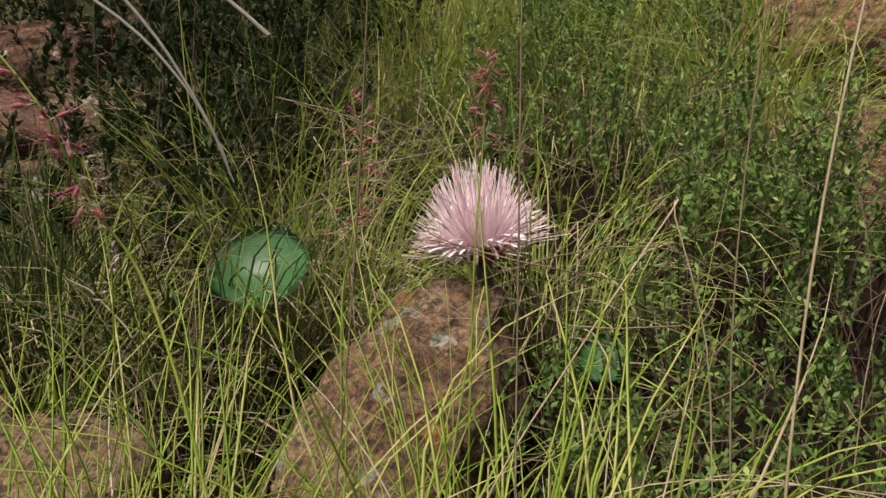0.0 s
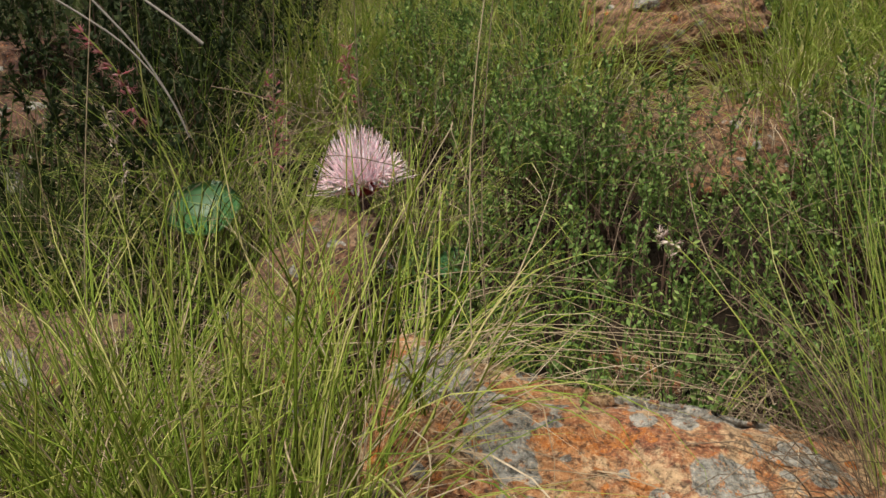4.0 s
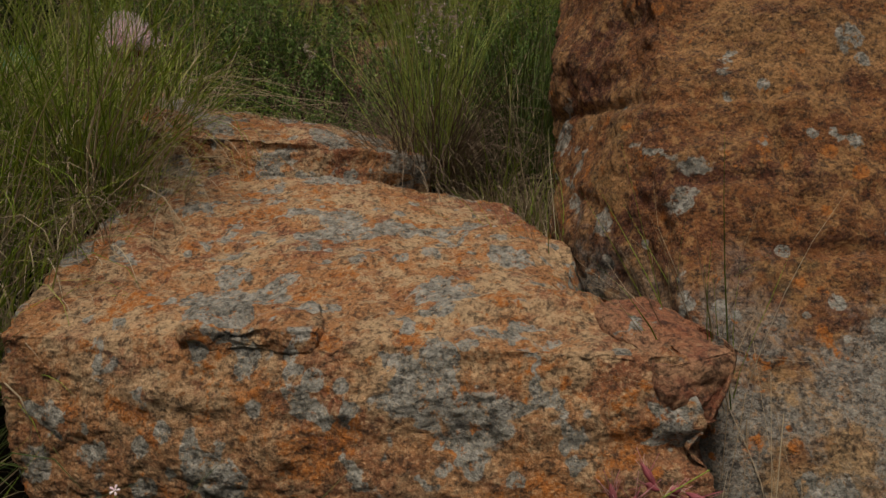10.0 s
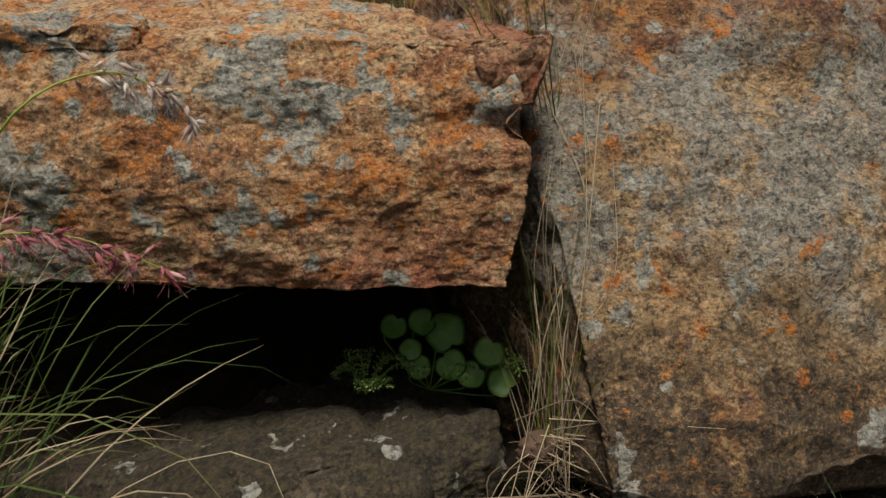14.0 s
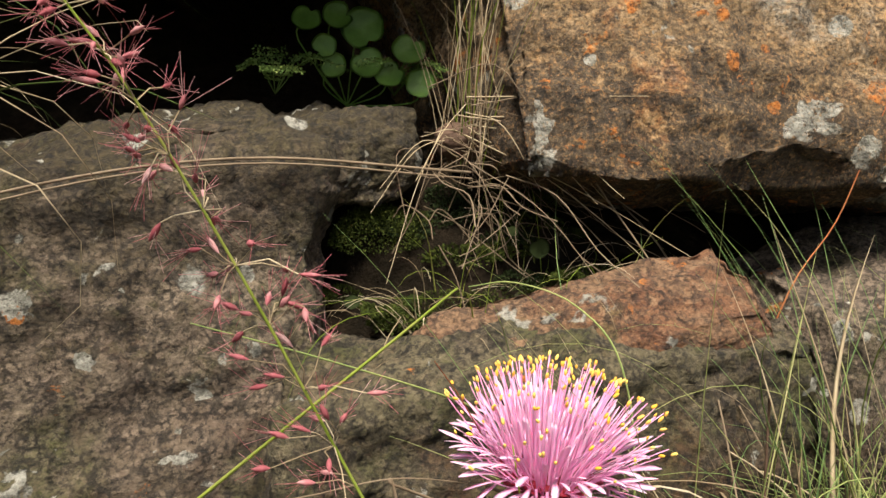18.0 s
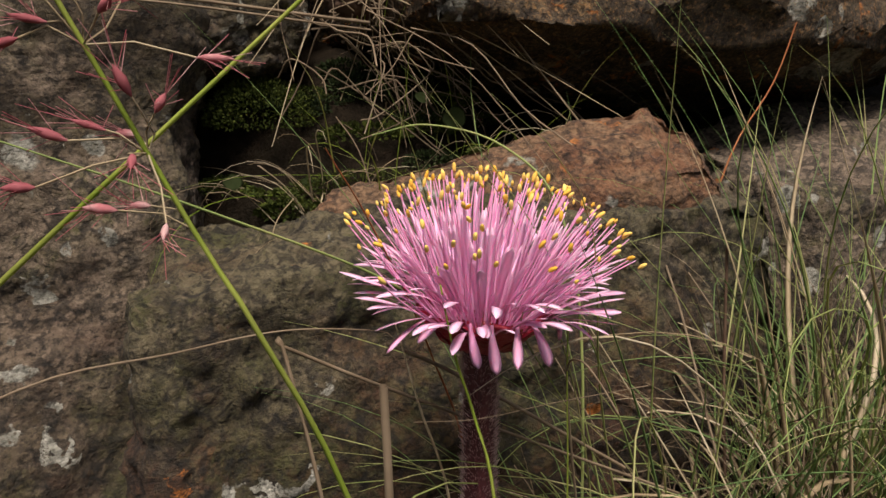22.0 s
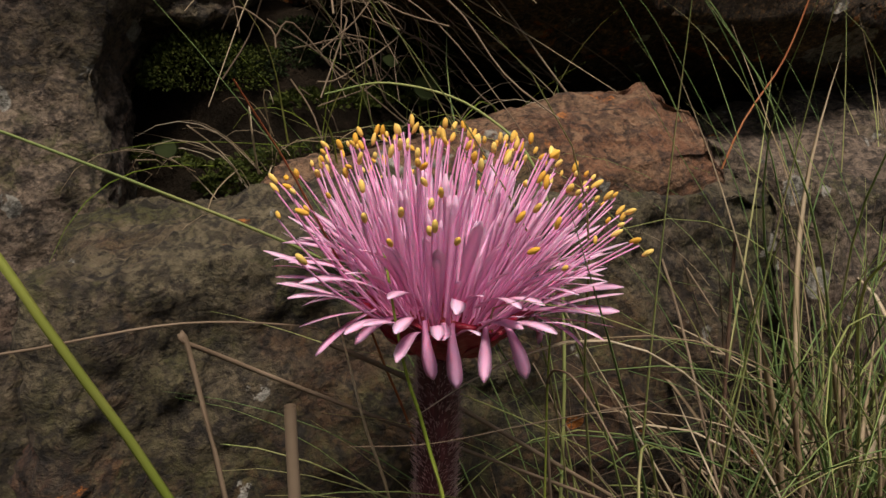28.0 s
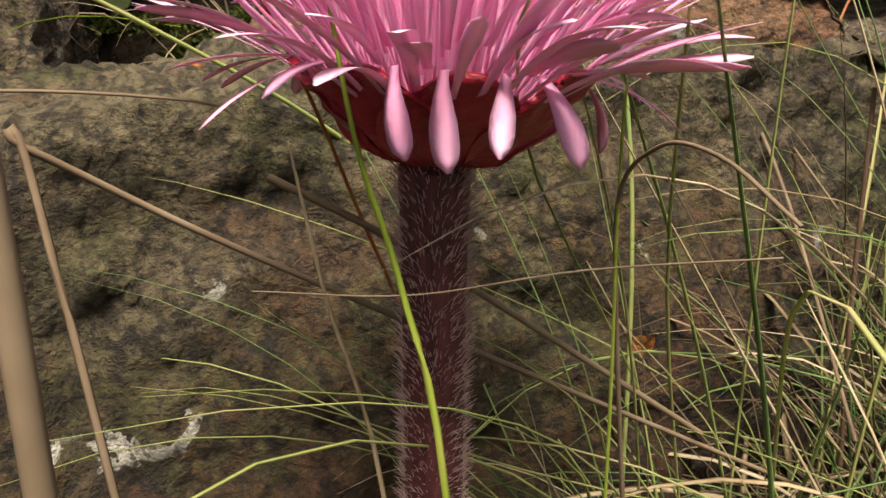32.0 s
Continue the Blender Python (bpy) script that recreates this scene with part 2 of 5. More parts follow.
ROCK_ORANGE = stone("orange_sandstone", (0.430, 0.198, 0.073), (0.265, 0.088, 0.036), (0.53, 0.370, 0.205), (0.070, 0.032, 0.015), 0.74, 0.84, 0.0, 0.0, relief=1.0, patch=13.0, crumbs=0.3,
                    zones=[(-0.60, -0.395, (0.33, 0.165, 0.068), 0.55, 14.0, 0.46), (-0.70, -0.535, (0.26, 0.062, 0.028), 0.7, 10.0, 0.42)])
# Grey and tan crusts; the lowest dark zone is algae plus painted underside shade.
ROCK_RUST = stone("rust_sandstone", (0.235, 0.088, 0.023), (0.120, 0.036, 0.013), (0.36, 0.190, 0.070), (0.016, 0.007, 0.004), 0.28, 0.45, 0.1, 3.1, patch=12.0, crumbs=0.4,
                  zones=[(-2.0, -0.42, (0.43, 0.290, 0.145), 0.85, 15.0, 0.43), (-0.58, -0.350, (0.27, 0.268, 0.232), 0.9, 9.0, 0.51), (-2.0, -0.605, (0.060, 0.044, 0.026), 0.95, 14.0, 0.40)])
# Reddish stone with the bushes' shade painted into its colours.
ROCK_RED_SHADED = stone("shaded_red_sandstone", (0.105, 0.040, 0.017), (0.070, 0.022, 0.010), (0.16, 0.085, 0.040), (0.016, 0.007, 0.004), 0.1, 0.2, 0.3, 6.3)
# Moss and pale rim of its own; near-black base holds painted lower shade.
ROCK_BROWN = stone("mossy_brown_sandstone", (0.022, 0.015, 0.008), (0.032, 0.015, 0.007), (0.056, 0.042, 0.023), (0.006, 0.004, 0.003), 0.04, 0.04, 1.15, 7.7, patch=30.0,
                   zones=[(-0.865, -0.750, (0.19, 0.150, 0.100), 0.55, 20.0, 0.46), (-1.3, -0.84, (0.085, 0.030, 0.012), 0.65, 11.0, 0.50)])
# Pale pinkish grain in a height band, with sunlight and lower shade painted in.
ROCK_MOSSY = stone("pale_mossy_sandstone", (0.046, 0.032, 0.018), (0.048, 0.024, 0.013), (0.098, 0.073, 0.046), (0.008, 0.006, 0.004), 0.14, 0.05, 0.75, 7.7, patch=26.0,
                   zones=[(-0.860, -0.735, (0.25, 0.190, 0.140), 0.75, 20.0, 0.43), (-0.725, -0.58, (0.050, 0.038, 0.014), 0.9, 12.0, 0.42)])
ROCK_TAN = stone("tan_sandstone", (0.200, 0.105, 0.049), (0.140, 0.062, 0.028), (0.264, 0.175, 0.098), (0.031, 0.018, 0.010), 0.3, 0.2, 0.2, 9.2)
ROCK_EDGE = stone("reddened_sandstone", (0.31, 0.120, 0.055), (0.235, 0.070, 0.034), (0.42, 0.235, 0.125), (0.05, 0.020, 0.010), 0.25, 0.5, 0.0, 2.2, patch=20.0, crumbs=0.3)
ROCK_WARM = stone("warm_orange_sandstone", (0.260, 0.128, 0.058), (0.180, 0.078, 0.034), (0.32, 0.20, 0.110), (0.04, 0.022, 0.012), 0.2, 0.3, 0.35, 11.4)
ROCK_PINK = stone("pink_sandstone", (0.185, 0.085, 0.040), (0.125, 0.052, 0.026), (0.225, 0.135, 0.075), (0.037, 0.021, 0.014), 0.02, 0.2, 0.5, 5.2)
# Black-brown soil, set darker still to carry the cleft's shade.
SOIL, nt, b = material("dark_soil", 0.95)
b.inputs["Specular IOR Level"].default_value = 0.1
v = world_pos(nt)
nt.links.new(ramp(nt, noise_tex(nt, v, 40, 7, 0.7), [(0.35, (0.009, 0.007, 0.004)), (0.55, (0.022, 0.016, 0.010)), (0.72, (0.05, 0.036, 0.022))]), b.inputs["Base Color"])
bump(nt, b, noise_tex(nt, v, 120, 6, 0.7), 0.9, 0.01)
GRASS = plant("green_grass", [(0.0, (0.10, 0.17, 0.02)), (0.25, (0.20, 0.29, 0.035)), (0.5, (0.30, 0.40, 0.055)), (0.78, (0.44, 0.46, 0.12)), (1.0, (0.64, 0.54, 0.30))], trans=0.38)
GRASS_LIGHT = plant("light_green_grass", [(0.0, (0.18, 0.27, 0.045)), (0.3, (0.34, 0.45, 0.08)), (0.6, (0.50, 0.58, 0.15)), (0.85, (0.60, 0.60, 0.24)), (1.0, (0.68, 0.60, 0.36))], trans=0.48)
# Deep green tone, darkened further to hold shade on the left slope.
GRASS_DARK = plant("deep_green_shaded_grass", [(0.0, (0.030, 0.055, 0.012)), (0.45, (0.07, 0.11, 0.024)), (0.75, (0.13, 0.165, 0.045)), (1.0, (0.27, 0.24, 0.12))], trans=0.3)
GRASS_BLUE = plant("blue_green_grass", [(0.0, (0.10, 0.18, 0.06)), (0.35, (0.22, 0.34, 0.12)), (0.65, (0.38, 0.44, 0.15)), (1.0, (0.56, 0.50, 0.26))], trans=0.3)
DEADWOOD = plant("weathered_straw", [(0.0, (0.075, 0.052, 0.033)), (0.5, (0.175, 0.128, 0.083)), (1.0, (0.29, 0.225, 0.155))], 0.7, 60, 0.05)
STRAW = plant("dry_straw", [(0.0, (0.17, 0.12, 0.075)), (0.35, (0.36, 0.275, 0.165)), (0.7, (0.50, 0.41, 0.27)), (1.0, (0.62, 0.54, 0.40))], 0.6, 40, 0.15)
# Shrub leaf greens darkened to paint in the shade of the upper left slope.
SHADED_LEAF = plant("shaded_leaf", [(0.0, (0.010, 0.018, 0.006)), (0.5, (0.024, 0.040, 0.011)), (1.0, (0.055, 0.075, 0.022))], 0.85, 20, 0.15)
SHRUB = plant("shrub_leaf", [(0.0, (0.045, 0.085, 0.020)), (0.45, (0.115, 0.20, 0.046)), (0.75, (0.22, 0.34, 0.085)), (1.0, (0.38, 0.47, 0.14))], 0.6, 20, 0.35)
TWIG = plant("brown_twig", [(0.0, (0.05, 0.03, 0.02)), (0.6, (0.13, 0.08, 0.055)), (1.0, (0.22, 0.15, 0.10))], 0.8, 60, 0.0)


def glow_through(nt, b, colour, share):
    """Thin tissue lets light through."""
    t = nt.nodes.new("ShaderNodeBsdfTranslucent")
    nt.links.new(colour, t.inputs[0])
    s = nt.nodes.new("ShaderNodeMixShader")
    s.inputs[0].default_value = share
    nt.links.new(b.outputs[0], s.inputs[1])
    nt.links.new(t.outputs[0], s.inputs[2])
    nt.links.new(s.outputs[0], nt.nodes["Material Output"].inputs[0])


PETAL, nt, b = material("pink_petal", 0.7)
b.inputs["Specular IOR Level"].default_value = 0.2
rnd = nt.nodes.new("ShaderNodeObjectInfo").outputs["Random"]
local = nt.nodes.new("ShaderNodeSeparateXYZ")
nt.links.new(coords(nt), local.inputs[0])
tipward = calc(nt, "MULTIPLY", local.outputs[2], 26.0)
pc = mix(nt, tipward, (0.93, 0.36, 0.64), (0.97, 0.60, 0.81))
pc = mix(nt, calc(nt, "MULTIPLY", rnd, 0.35), pc, (0.98, 0.70, 0.87))
nt.links.new(pc, b.inputs["Base Color"])
glow_through(nt, b, pc, 0.12)
b.inputs["Subsurface Weight"].default_value = 0.25
b.inputs["Subsurface Radius"].default_value = (0.004, 0.0015, 0.002)
bump(nt, b, noise_tex(nt, coords(nt), 900, 3, 0.6), 0.25, 0.0006)

FILAMENT, nt, b = material("pink_filament", 0.65)
b.inputs["Specular IOR Level"].default_value = 0.2
rnd = nt.nodes.new("ShaderNodeObjectInfo").outputs["Random"]
fc = mix(nt, rnd, (0.93, 0.36, 0.66), (0.98, 0.56, 0.81))
nt.links.new(fc, b.inputs["Base Color"])
glow_through(nt, b, fc, 0.10)
b.inputs["Subsurface Weight"].default_value = 0.2
b.inputs["Subsurface Radius"].default_value = (0.003, 0.001, 0.0015)

PALE_PETAL, nt, b = material("pale_pink_petal", 0.5)
rnd = nt.nodes.new("ShaderNodeObjectInfo").outputs["Random"]
pale_c = mix(nt, rnd, (0.90, 0.62, 0.70), (0.97, 0.86, 0.87))
nt.links.new(pale_c, b.inputs["Base Color"])
glow_through(nt, b, pale_c, 0.10)
b.inputs["Subsurface Weight"].default_value = 0.2
b.inputs["Subsurface Radius"].default_value = (0.003, 0.0015, 0.0015)

ANTHER, nt, b = material("yellow_anther", 0.75)
rnd = nt.nodes.new("ShaderNodeObjectInfo").outputs["Random"]
nt.links.new(mix(nt, rnd, (0.80, 0.42, 0.035), (0.92, 0.68, 0.18)), b.inputs["Base Color"])
bump(nt, b, noise_tex(nt, coords(nt), 4000, 2, 0.6), 0.4, 0.0003)

BRACT, nt, b = material("crimson_bract", 0.35)
bn = noise_tex(nt, coords(nt), 90, 5, 0.6)
nt.links.new(ramp(nt, bn, [(0.3, (0.17, 0.006, 0.016)), (0.52, (0.31, 0.012, 0.032)), (0.75, (0.48, 0.04, 0.075))]), b.inputs["Base Color"])
bump(nt, b, noise_tex(nt, coords(nt), 260, 5, 0.65), 0.6, 0.0016)

SCAPE, nt, b = material("maroon_scape", 0.6)
mp = nt.nodes.new("ShaderNodeMapping")
mp.inputs["Scale"].default_value = (1, 1, 0.08)
nt.links.new(coords(nt), mp.inputs[0])
sn = noise_tex(nt, mp.outputs[0], 900, 4, 0.6)
nt.links.new(ramp(nt, sn, [(0.35, (0.045, 0.010, 0.012)), (0.6, (0.11, 0.028, 0.032)), (0.8, (0.17, 0.06, 0.06))]), b.inputs["Base Color"])
bump(nt, b, sn, 0.4, 0.0008)
HAIR = plant("pale_hair", [(0.0, (0.46, 0.28, 0.28)), (1.0, (0.74, 0.58, 0.56))], 0.5, 60, 0.2)

BROADLEAF, nt, b = material("broad_green_leaf", 0.38)
v = coords(nt)
ln = noise_tex(nt, v, 35, 4, 0.6)
vein = nt.nodes.new("ShaderNodeTexWave")
vein.inputs["Scale"].default_value = 130
vein.inputs["Distortion"].default_value = 1.5
nt.links.new(v, vein.inputs[0])
lc = ramp(nt, ln, [(0.3, (0.050, 0.165, 0.050)), (0.7, (0.090, 0.235, 0.080))])
nt.links.new(mix(nt, calc(nt, "MULTIPLY", vein.outputs["Fac"], 0.10), lc, (0.14, 0.30, 0.12)), b.inputs["Base Color"])
bump(nt, b, vein.outputs["Fac"], 0.08, 0.0004)

PAD, nt, b = material("round_green_leaf", 0.4)
nt.links.new(ramp(nt, noise_tex(nt, world_pos(nt), 60, 4, 0.6), [(0.3, (0.09, 0.22, 0.03)), (0.7, (0.20, 0.38, 0.07))]), b.inputs["Base Color"])
bump(nt, b, noise_tex(nt, world_pos(nt), 250, 3, 0.5), 0.2, 0.0006)

# Moss greens lowered so that the overhang's shade sits in their colour.
MOSS = plant("moss", [(0.0, (0.018, 0.030, 0.005)), (0.5, (0.045, 0.063, 0.009)), (1.0, (0.090, 0.108, 0.018))], 0.9, 200, 0.2)
SPIKELET_RED = plant("red_spikelet", [(0.0, (0.30, 0.06, 0.075)), (0.5, (0.48, 0.16, 0.18)), (1.0, (0.70, 0.47, 0.45))], 0.7, 200, 0.3)
SPIKELET_PALE = plant("pale_spikelet", [(0.0, (0.42, 0.27, 0.22)), (0.5, (0.62, 0.50, 0.44)), (1.0, (0.78, 0.70, 0.62))], 0.7, 200, 0.3)
STICK = plant("grey_stick", [(0.0, (0.11, 0.095, 0.08)), (0.6, (0.20, 0.18, 0.155)), (1.0, (0.30, 0.275, 0.245))], 0.85, 120, 0.0)
REDBLADE = plant("reddened_blade", [(0.0, (0.28, 0.06, 0.02)), (0.6, (0.38, 0.13, 0.05)), (1.0, (0.42, 0.24, 0.10))], 0.5, 40, 0.2)

# ---- building helpers ----
def mesh_object(name, verts, faces, mat, parent=None, label="", smooth=True):
    me = bpy.data.meshes.new(name)
    me.from_pydata([tuple(p) for p in verts], [], faces)
    if smooth:
        me.polygons.foreach_set("use_smooth", [True] * len(me.polygons))
    me.materials.append(mat)
    ob = new(name, me)
    if parent is not None:
        ob.parent = parent
    if label:
        ob["label"] = label
    return ob


def fbm(p, scale, octaves=4, gain=0.5):
    s, a, f = 0.0, 1.0, scale
    for _ in range(octaves):
        s += a * noise.noise(Vector(p) * f)
        a *= gain
        f *= 2.1
    return s


def boulder(name, top, bottom, mat, n=48, round_=0.35, lumps=0.02, lump_scale=6.0, strata=0.012, strata_scale=16.0, dip=(0.05, -0.2), seed=0.0, grit=0.0055, dents=()):
    """A weathered block between four upper and four lower corners (near left, near right, far right, far left):
    rounded edges, lumps, ledges along its layers, grit."""
    lo, hi = [Vector(p) for p in bottom], [Vector(p) for p in top]

    def place(u, v, w):
        e = round_
        q = Vector((u, v, w))
        m = max(abs(u), abs(v), abs(w))
        ln = q.length
        k = (1 - e) + e * (m / ln) * 1.12 if ln > 0 else 1
        u, v, w = q * k
        a, b_, c = (u + 1) / 2, (v + 1) / 2, (w + 1) / 2
        low = (lo[0] * (1 - a) + lo[1] * a) * (1 - b_) + (lo[3] * (1 - a) + lo[2] * a) * b_
        up = (hi[0] * (1 - a) + hi[1] * a) * (1 - b_) + (hi[3] * (1 - a) + hi[2] * a) * b_
        return low * (1 - c) + up * c

    index, verts, faces = {}, [], []

    def vert(i, j, k):
        key = (i, j, k)
        if key not in index:
            index[key] = len(verts)
            verts.append(place(2 * i / n - 1, 2 * j / n - 1, 2 * k / n - 1))
        return index[key]

    for i in range(n):
        for j in range(n):
            faces.append([vert(i, j, n), vert(i + 1, j, n), vert(i + 1, j + 1, n), vert(i, j + 1, n)])
            faces.append([vert(i, j + 1, 0), vert(i + 1, j + 1, 0), vert(i + 1, j, 0), vert(i, j, 0)])
            faces.append([vert(i, 0, j), vert(i + 1, 0, j), vert(i + 1, 0, j + 1), vert(i, 0, j + 1)])
            faces.append([vert(i + 1, n, j), vert(i, n, j), vert(i, n, j + 1), vert(i + 1, n, j + 1)])
            faces.append([vert(0, i + 1, j), vert(0, i, j), vert(0, i, j + 1), vert(0, i + 1, j + 1)])
            faces.append([vert(n, i, j), vert(n, i + 1, j), vert(n, i + 1, j + 1), vert(n, i, j + 1)])
    ob = mesh_object(name, verts, faces, mat)
    me = ob.data
    sh = Vector((seed * 3.1, seed * 1.7, seed * 2.3))
    normals = [vt.normal.copy() for vt in me.vertices]
    for vt, nm in zip(me.vertices, normals):
        p = vt.co + sh
        c = vt.co
        d = lumps * fbm(p, lump_scale, 3)
        # ledges along the tilted layers, broken at random
        h = p.z + dip[0] * p.x + dip[1] * p.y + 0.03 * noise.noise(p * 4)
        for k, (sc, amp) in enumerate(((strata_scale, 1.0), (strata_scale * 2.7, 0.45))):
            s = h * sc
            fl = math.floor(s)
            level = noise.noise(Vector((fl * 7.3 + k * 31, seed, 0.5)) + p * 3.0)
            nxt = noise.noise(Vector(((fl + 1) * 7.3 + k * 31, seed, 0.5)) + p * 3.0)
            t = max(0.0, (s - fl - 0.75) * 4)
            d += strata * amp * (1 - 0.75 * abs(nm.z)) * (level * (1 - t) + nxt * t) * 1.3
        # chips: flat facets with sharp borders
        cell = noise.voronoi(p * 22 + Vector((0.4, 0.2, 0.1)) * noise.noise(p * 30))[0]
        d += 0.35 * strata * (0.5 - min(1.0, cell[0])) - 0.25 * strata * max(0.0, 1 - (cell[1] - cell[0]) * 12)
        crack = abs(noise.noise(p * 6 + Vector((5, 1, 2)) + 0.3 * noise.noise_vector(p * 14)))
        gate = max(0.0, noise.noise(p * 3.3 + Vector((9, 4, 1))))
        d -= 1.6 * strata * gate * max(0.0, 1 - crack * 30)
        d += grit * fbm(p, 42, 4, 0.68)
        for ax, ay, az_, rx, ry, rz, depth in dents:
            e = ((c.x - ax) / rx) ** 2 + ((c.y - ay) / ry) ** 2 + ((c.z - az_) / rz) ** 2
            if e < 4:
                d -= depth * math.exp(-1.3 * e)
        vt.co += nm * d
    me.update()
    return ob


def rock(name, label, *args, **kw):
    return tagged(boulder(name, *args, **kw), label, "rock")


def fast_mesh(name, verts, faces, mat, parent=None, label="", smooth=True):
    """A mesh from arrays of places and of four-cornered faces."""
    verts, faces = np.asarray(verts, dtype=np.float32), np.asarray(faces, dtype=np.int32)
    me = bpy.data.meshes.new(name)
    me.vertices.add(len(verts))
    me.vertices.foreach_set("co", verts.ravel())
    k = faces.shape[1]
    me.loops.add(faces.size)
    me.loops.foreach_set("vertex_index", faces.ravel())
    me.polygons.add(len(faces))
    me.polygons.foreach_set("loop_start", np.arange(0, faces.size, k, dtype=np.int32))
    me.polygons.foreach_set("use_smooth", np.full(len(faces), smooth))
    me.materials.append(mat)
    me.update(calc_edges=True)
    ob = new(name, me)
    if parent is not None:
        ob.parent = parent
    if label:
        ob["label"] = label
    return ob


def tubes(points, radii, sides=3, flat=1.0):
    """Tubes along N lines of R points; flat < 1 presses them into blades."""
    p = np.asarray(points, dtype=float)
    n, r, _ = p.shape
    tan = np.gradient(p, axis=1)
    tan /= np.linalg.norm(tan, axis=2, keepdims=True) + 1e-9
    ref = np.where(np.abs(tan[:, :, 2:3]) > 0.95, np.array([1.0, 0, 0]), np.array([0, 0, 1.0]))
    s = np.cross(tan, ref)
    s /= np.linalg.norm(s, axis=2, keepdims=True) + 1e-9
    u = np.cross(s, tan)
    rad = np.broadcast_to(np.asarray(radii, dtype=float), (n, r))[:, :, None]
    ring = []
    for k in range(sides):
        a = 2 * math.pi * k / sides
        ring.append(p + rad * (math.cos(a) * s + flat * math.sin(a) * u))
    v = np.stack(ring, axis=2).reshape(-1, 3)
    i = np.arange(n)[:, None, None] * r * sides + np.arange(r - 1)[None, :, None] * sides
    k = np.arange(sides)[None, None, :]
    k2 = (k + 1) % sides
    f = np.stack([i + k, i + k2, i + sides + k2, i + sides + k], axis=-1).reshape(-1, 4)
    return v, f


def join(parts):
    vs, fs, o = [], [], 0
    for v, f in parts:
        vs.append(v)
        fs.append(f + o)
        o += len(v)
    return np.concatenate(vs), np.concatenate(fs)


def smooth_line(pts, n=20):
    """A Catmull-Rom line through a few points."""
    p = [np.array(q, dtype=float) for q in pts]
    p = [2 * p[0] - p[1]] + p + [2 * p[-1] - p[-2]]
    out = []
    segs = len(p) - 3
    for i in range(segs):
        a, b_, c, d = p[i:i + 4]
        m = max(2, n // segs)
        for t in np.linspace(0, 1, m, endpoint=(i == segs - 1)):
            out.append(0.5 * (2 * b_ + (c - a) * t + (2 * a - 5 * b_ + 4 * c - d) * t * t + (3 * b_ - a - 3 * c + d) * t ** 3))
    return np.array(out)


def blade_lines(rng, n, root, lean, bend, length, rings=6):
    """Lines of n blades that spring from a small patch, lean outwards and bend over."""
    az = rng.uniform(0, 2 * math.pi, n)
    r = root * np.sqrt(rng.uniform(0, 1, n))
    az2 = az + rng.normal(0, 0.6, n)
    th0 = np.abs(rng.normal(0, lean, n))
    bd = np.abs(rng.normal(bend, bend * 0.6, n)) * np.where(rng.random(n) < 0.14, 2.4, 1.0)
    ln = length * rng.uniform(0.45, 1.05, n)
    s = np.linspace(0, 1, rings)
    th = th0[:, None] + bd[:, None] * s[None, :] ** 1.6
    turn = az2[:, None] + rng.normal(0, 0.5, n)[:, None] * s[None, :] + rng.normal(0, 0.35, n)[:, None] * np.sin(s * rng.uniform(2, 7, n)[:, None])
    step = (ln / (rings - 1))[:, None]
    dx, dy, dz = np.sin(th) * np.cos(turn) * step, np.sin(th) * np.sin(turn) * step, np.cos(th) * step
    d = np.stack([dx, dy, dz], axis=2)
    d[:, 1:] = d[:, :-1].copy()
    d[:, 0] = 0
    p = np.cumsum(d, axis=1)
    p[:, :, 0] += (r * np.cos(az))[:, None]
    p[:, :, 1] += (r * np.sin(az))[:, None]
    return p


def taper(n, rings, width, rng):
    w = width * rng.uniform(0.55, 1.2, n)[:, None]
    s = np.linspace(0, 1, rings)[None, :]
    return w * (1 - s ** 2.2) + 0.00008


def grass_tuft(label, n, dry, root, height, lean, bend, width, mat, seed, group="grass tufts", rings=6, dry_mat=None):
    rng = np.random.default_rng(seed)
    tuft = tagged(new("grass_tuft"), label, "grass", group)
    v, f = tubes(blade_lines(rng, n, root, lean, bend, height, rings), taper(n, rings, width, rng), 3, 0.4)
    tagged(fast_mesh("green_grass", v, f, mat, tuft, "green grass blades"), kind="stuff")
    if dry:
        v, f = tubes(blade_lines(rng, dry, root * 1.15, lean * 1.5, bend * 1.5, height * 0.8, rings), taper(dry, rings, width * 0.85, rng), 3, 0.5)
        tagged(fast_mesh("dry_grass", v, f, dry_mat or STRAW, tuft, "dry straw-coloured blades"), kind="stuff")
    return tuft


def set_at(ob, x, y, z=None, turn=0.0, tilt=0.0, roll=0.0):
    ob.matrix_basis = pose(x, y, ground_height(x, y) - 0.01 if z is None else z, tilt, roll, turn)
    return ob


def stalk(name, label, pts, r0, r1, mat, n=20, sides=5, flat=1.0, category="grass"):
    line = smooth_line(pts, n)
    rad = np.linspace(r0, r1, len(line))[None]
    v, f = tubes(line[None], rad, sides, flat)
    return tagged(fast_mesh(name, v, f, mat), label, category)


def spindle(p, d, length, width):
    """A small seed shape along d."""
    d = np.asarray(d, float)
    d = d / (np.linalg.norm(d) + 1e-9)
    line = np.array([p + d * length * s for s in (0, 0.25, 0.55, 0.85, 1.0)])
    return tubes(line[None], np.array([[0.1, 0.8, 1.0, 0.5, 0.06]]) * width, 5)


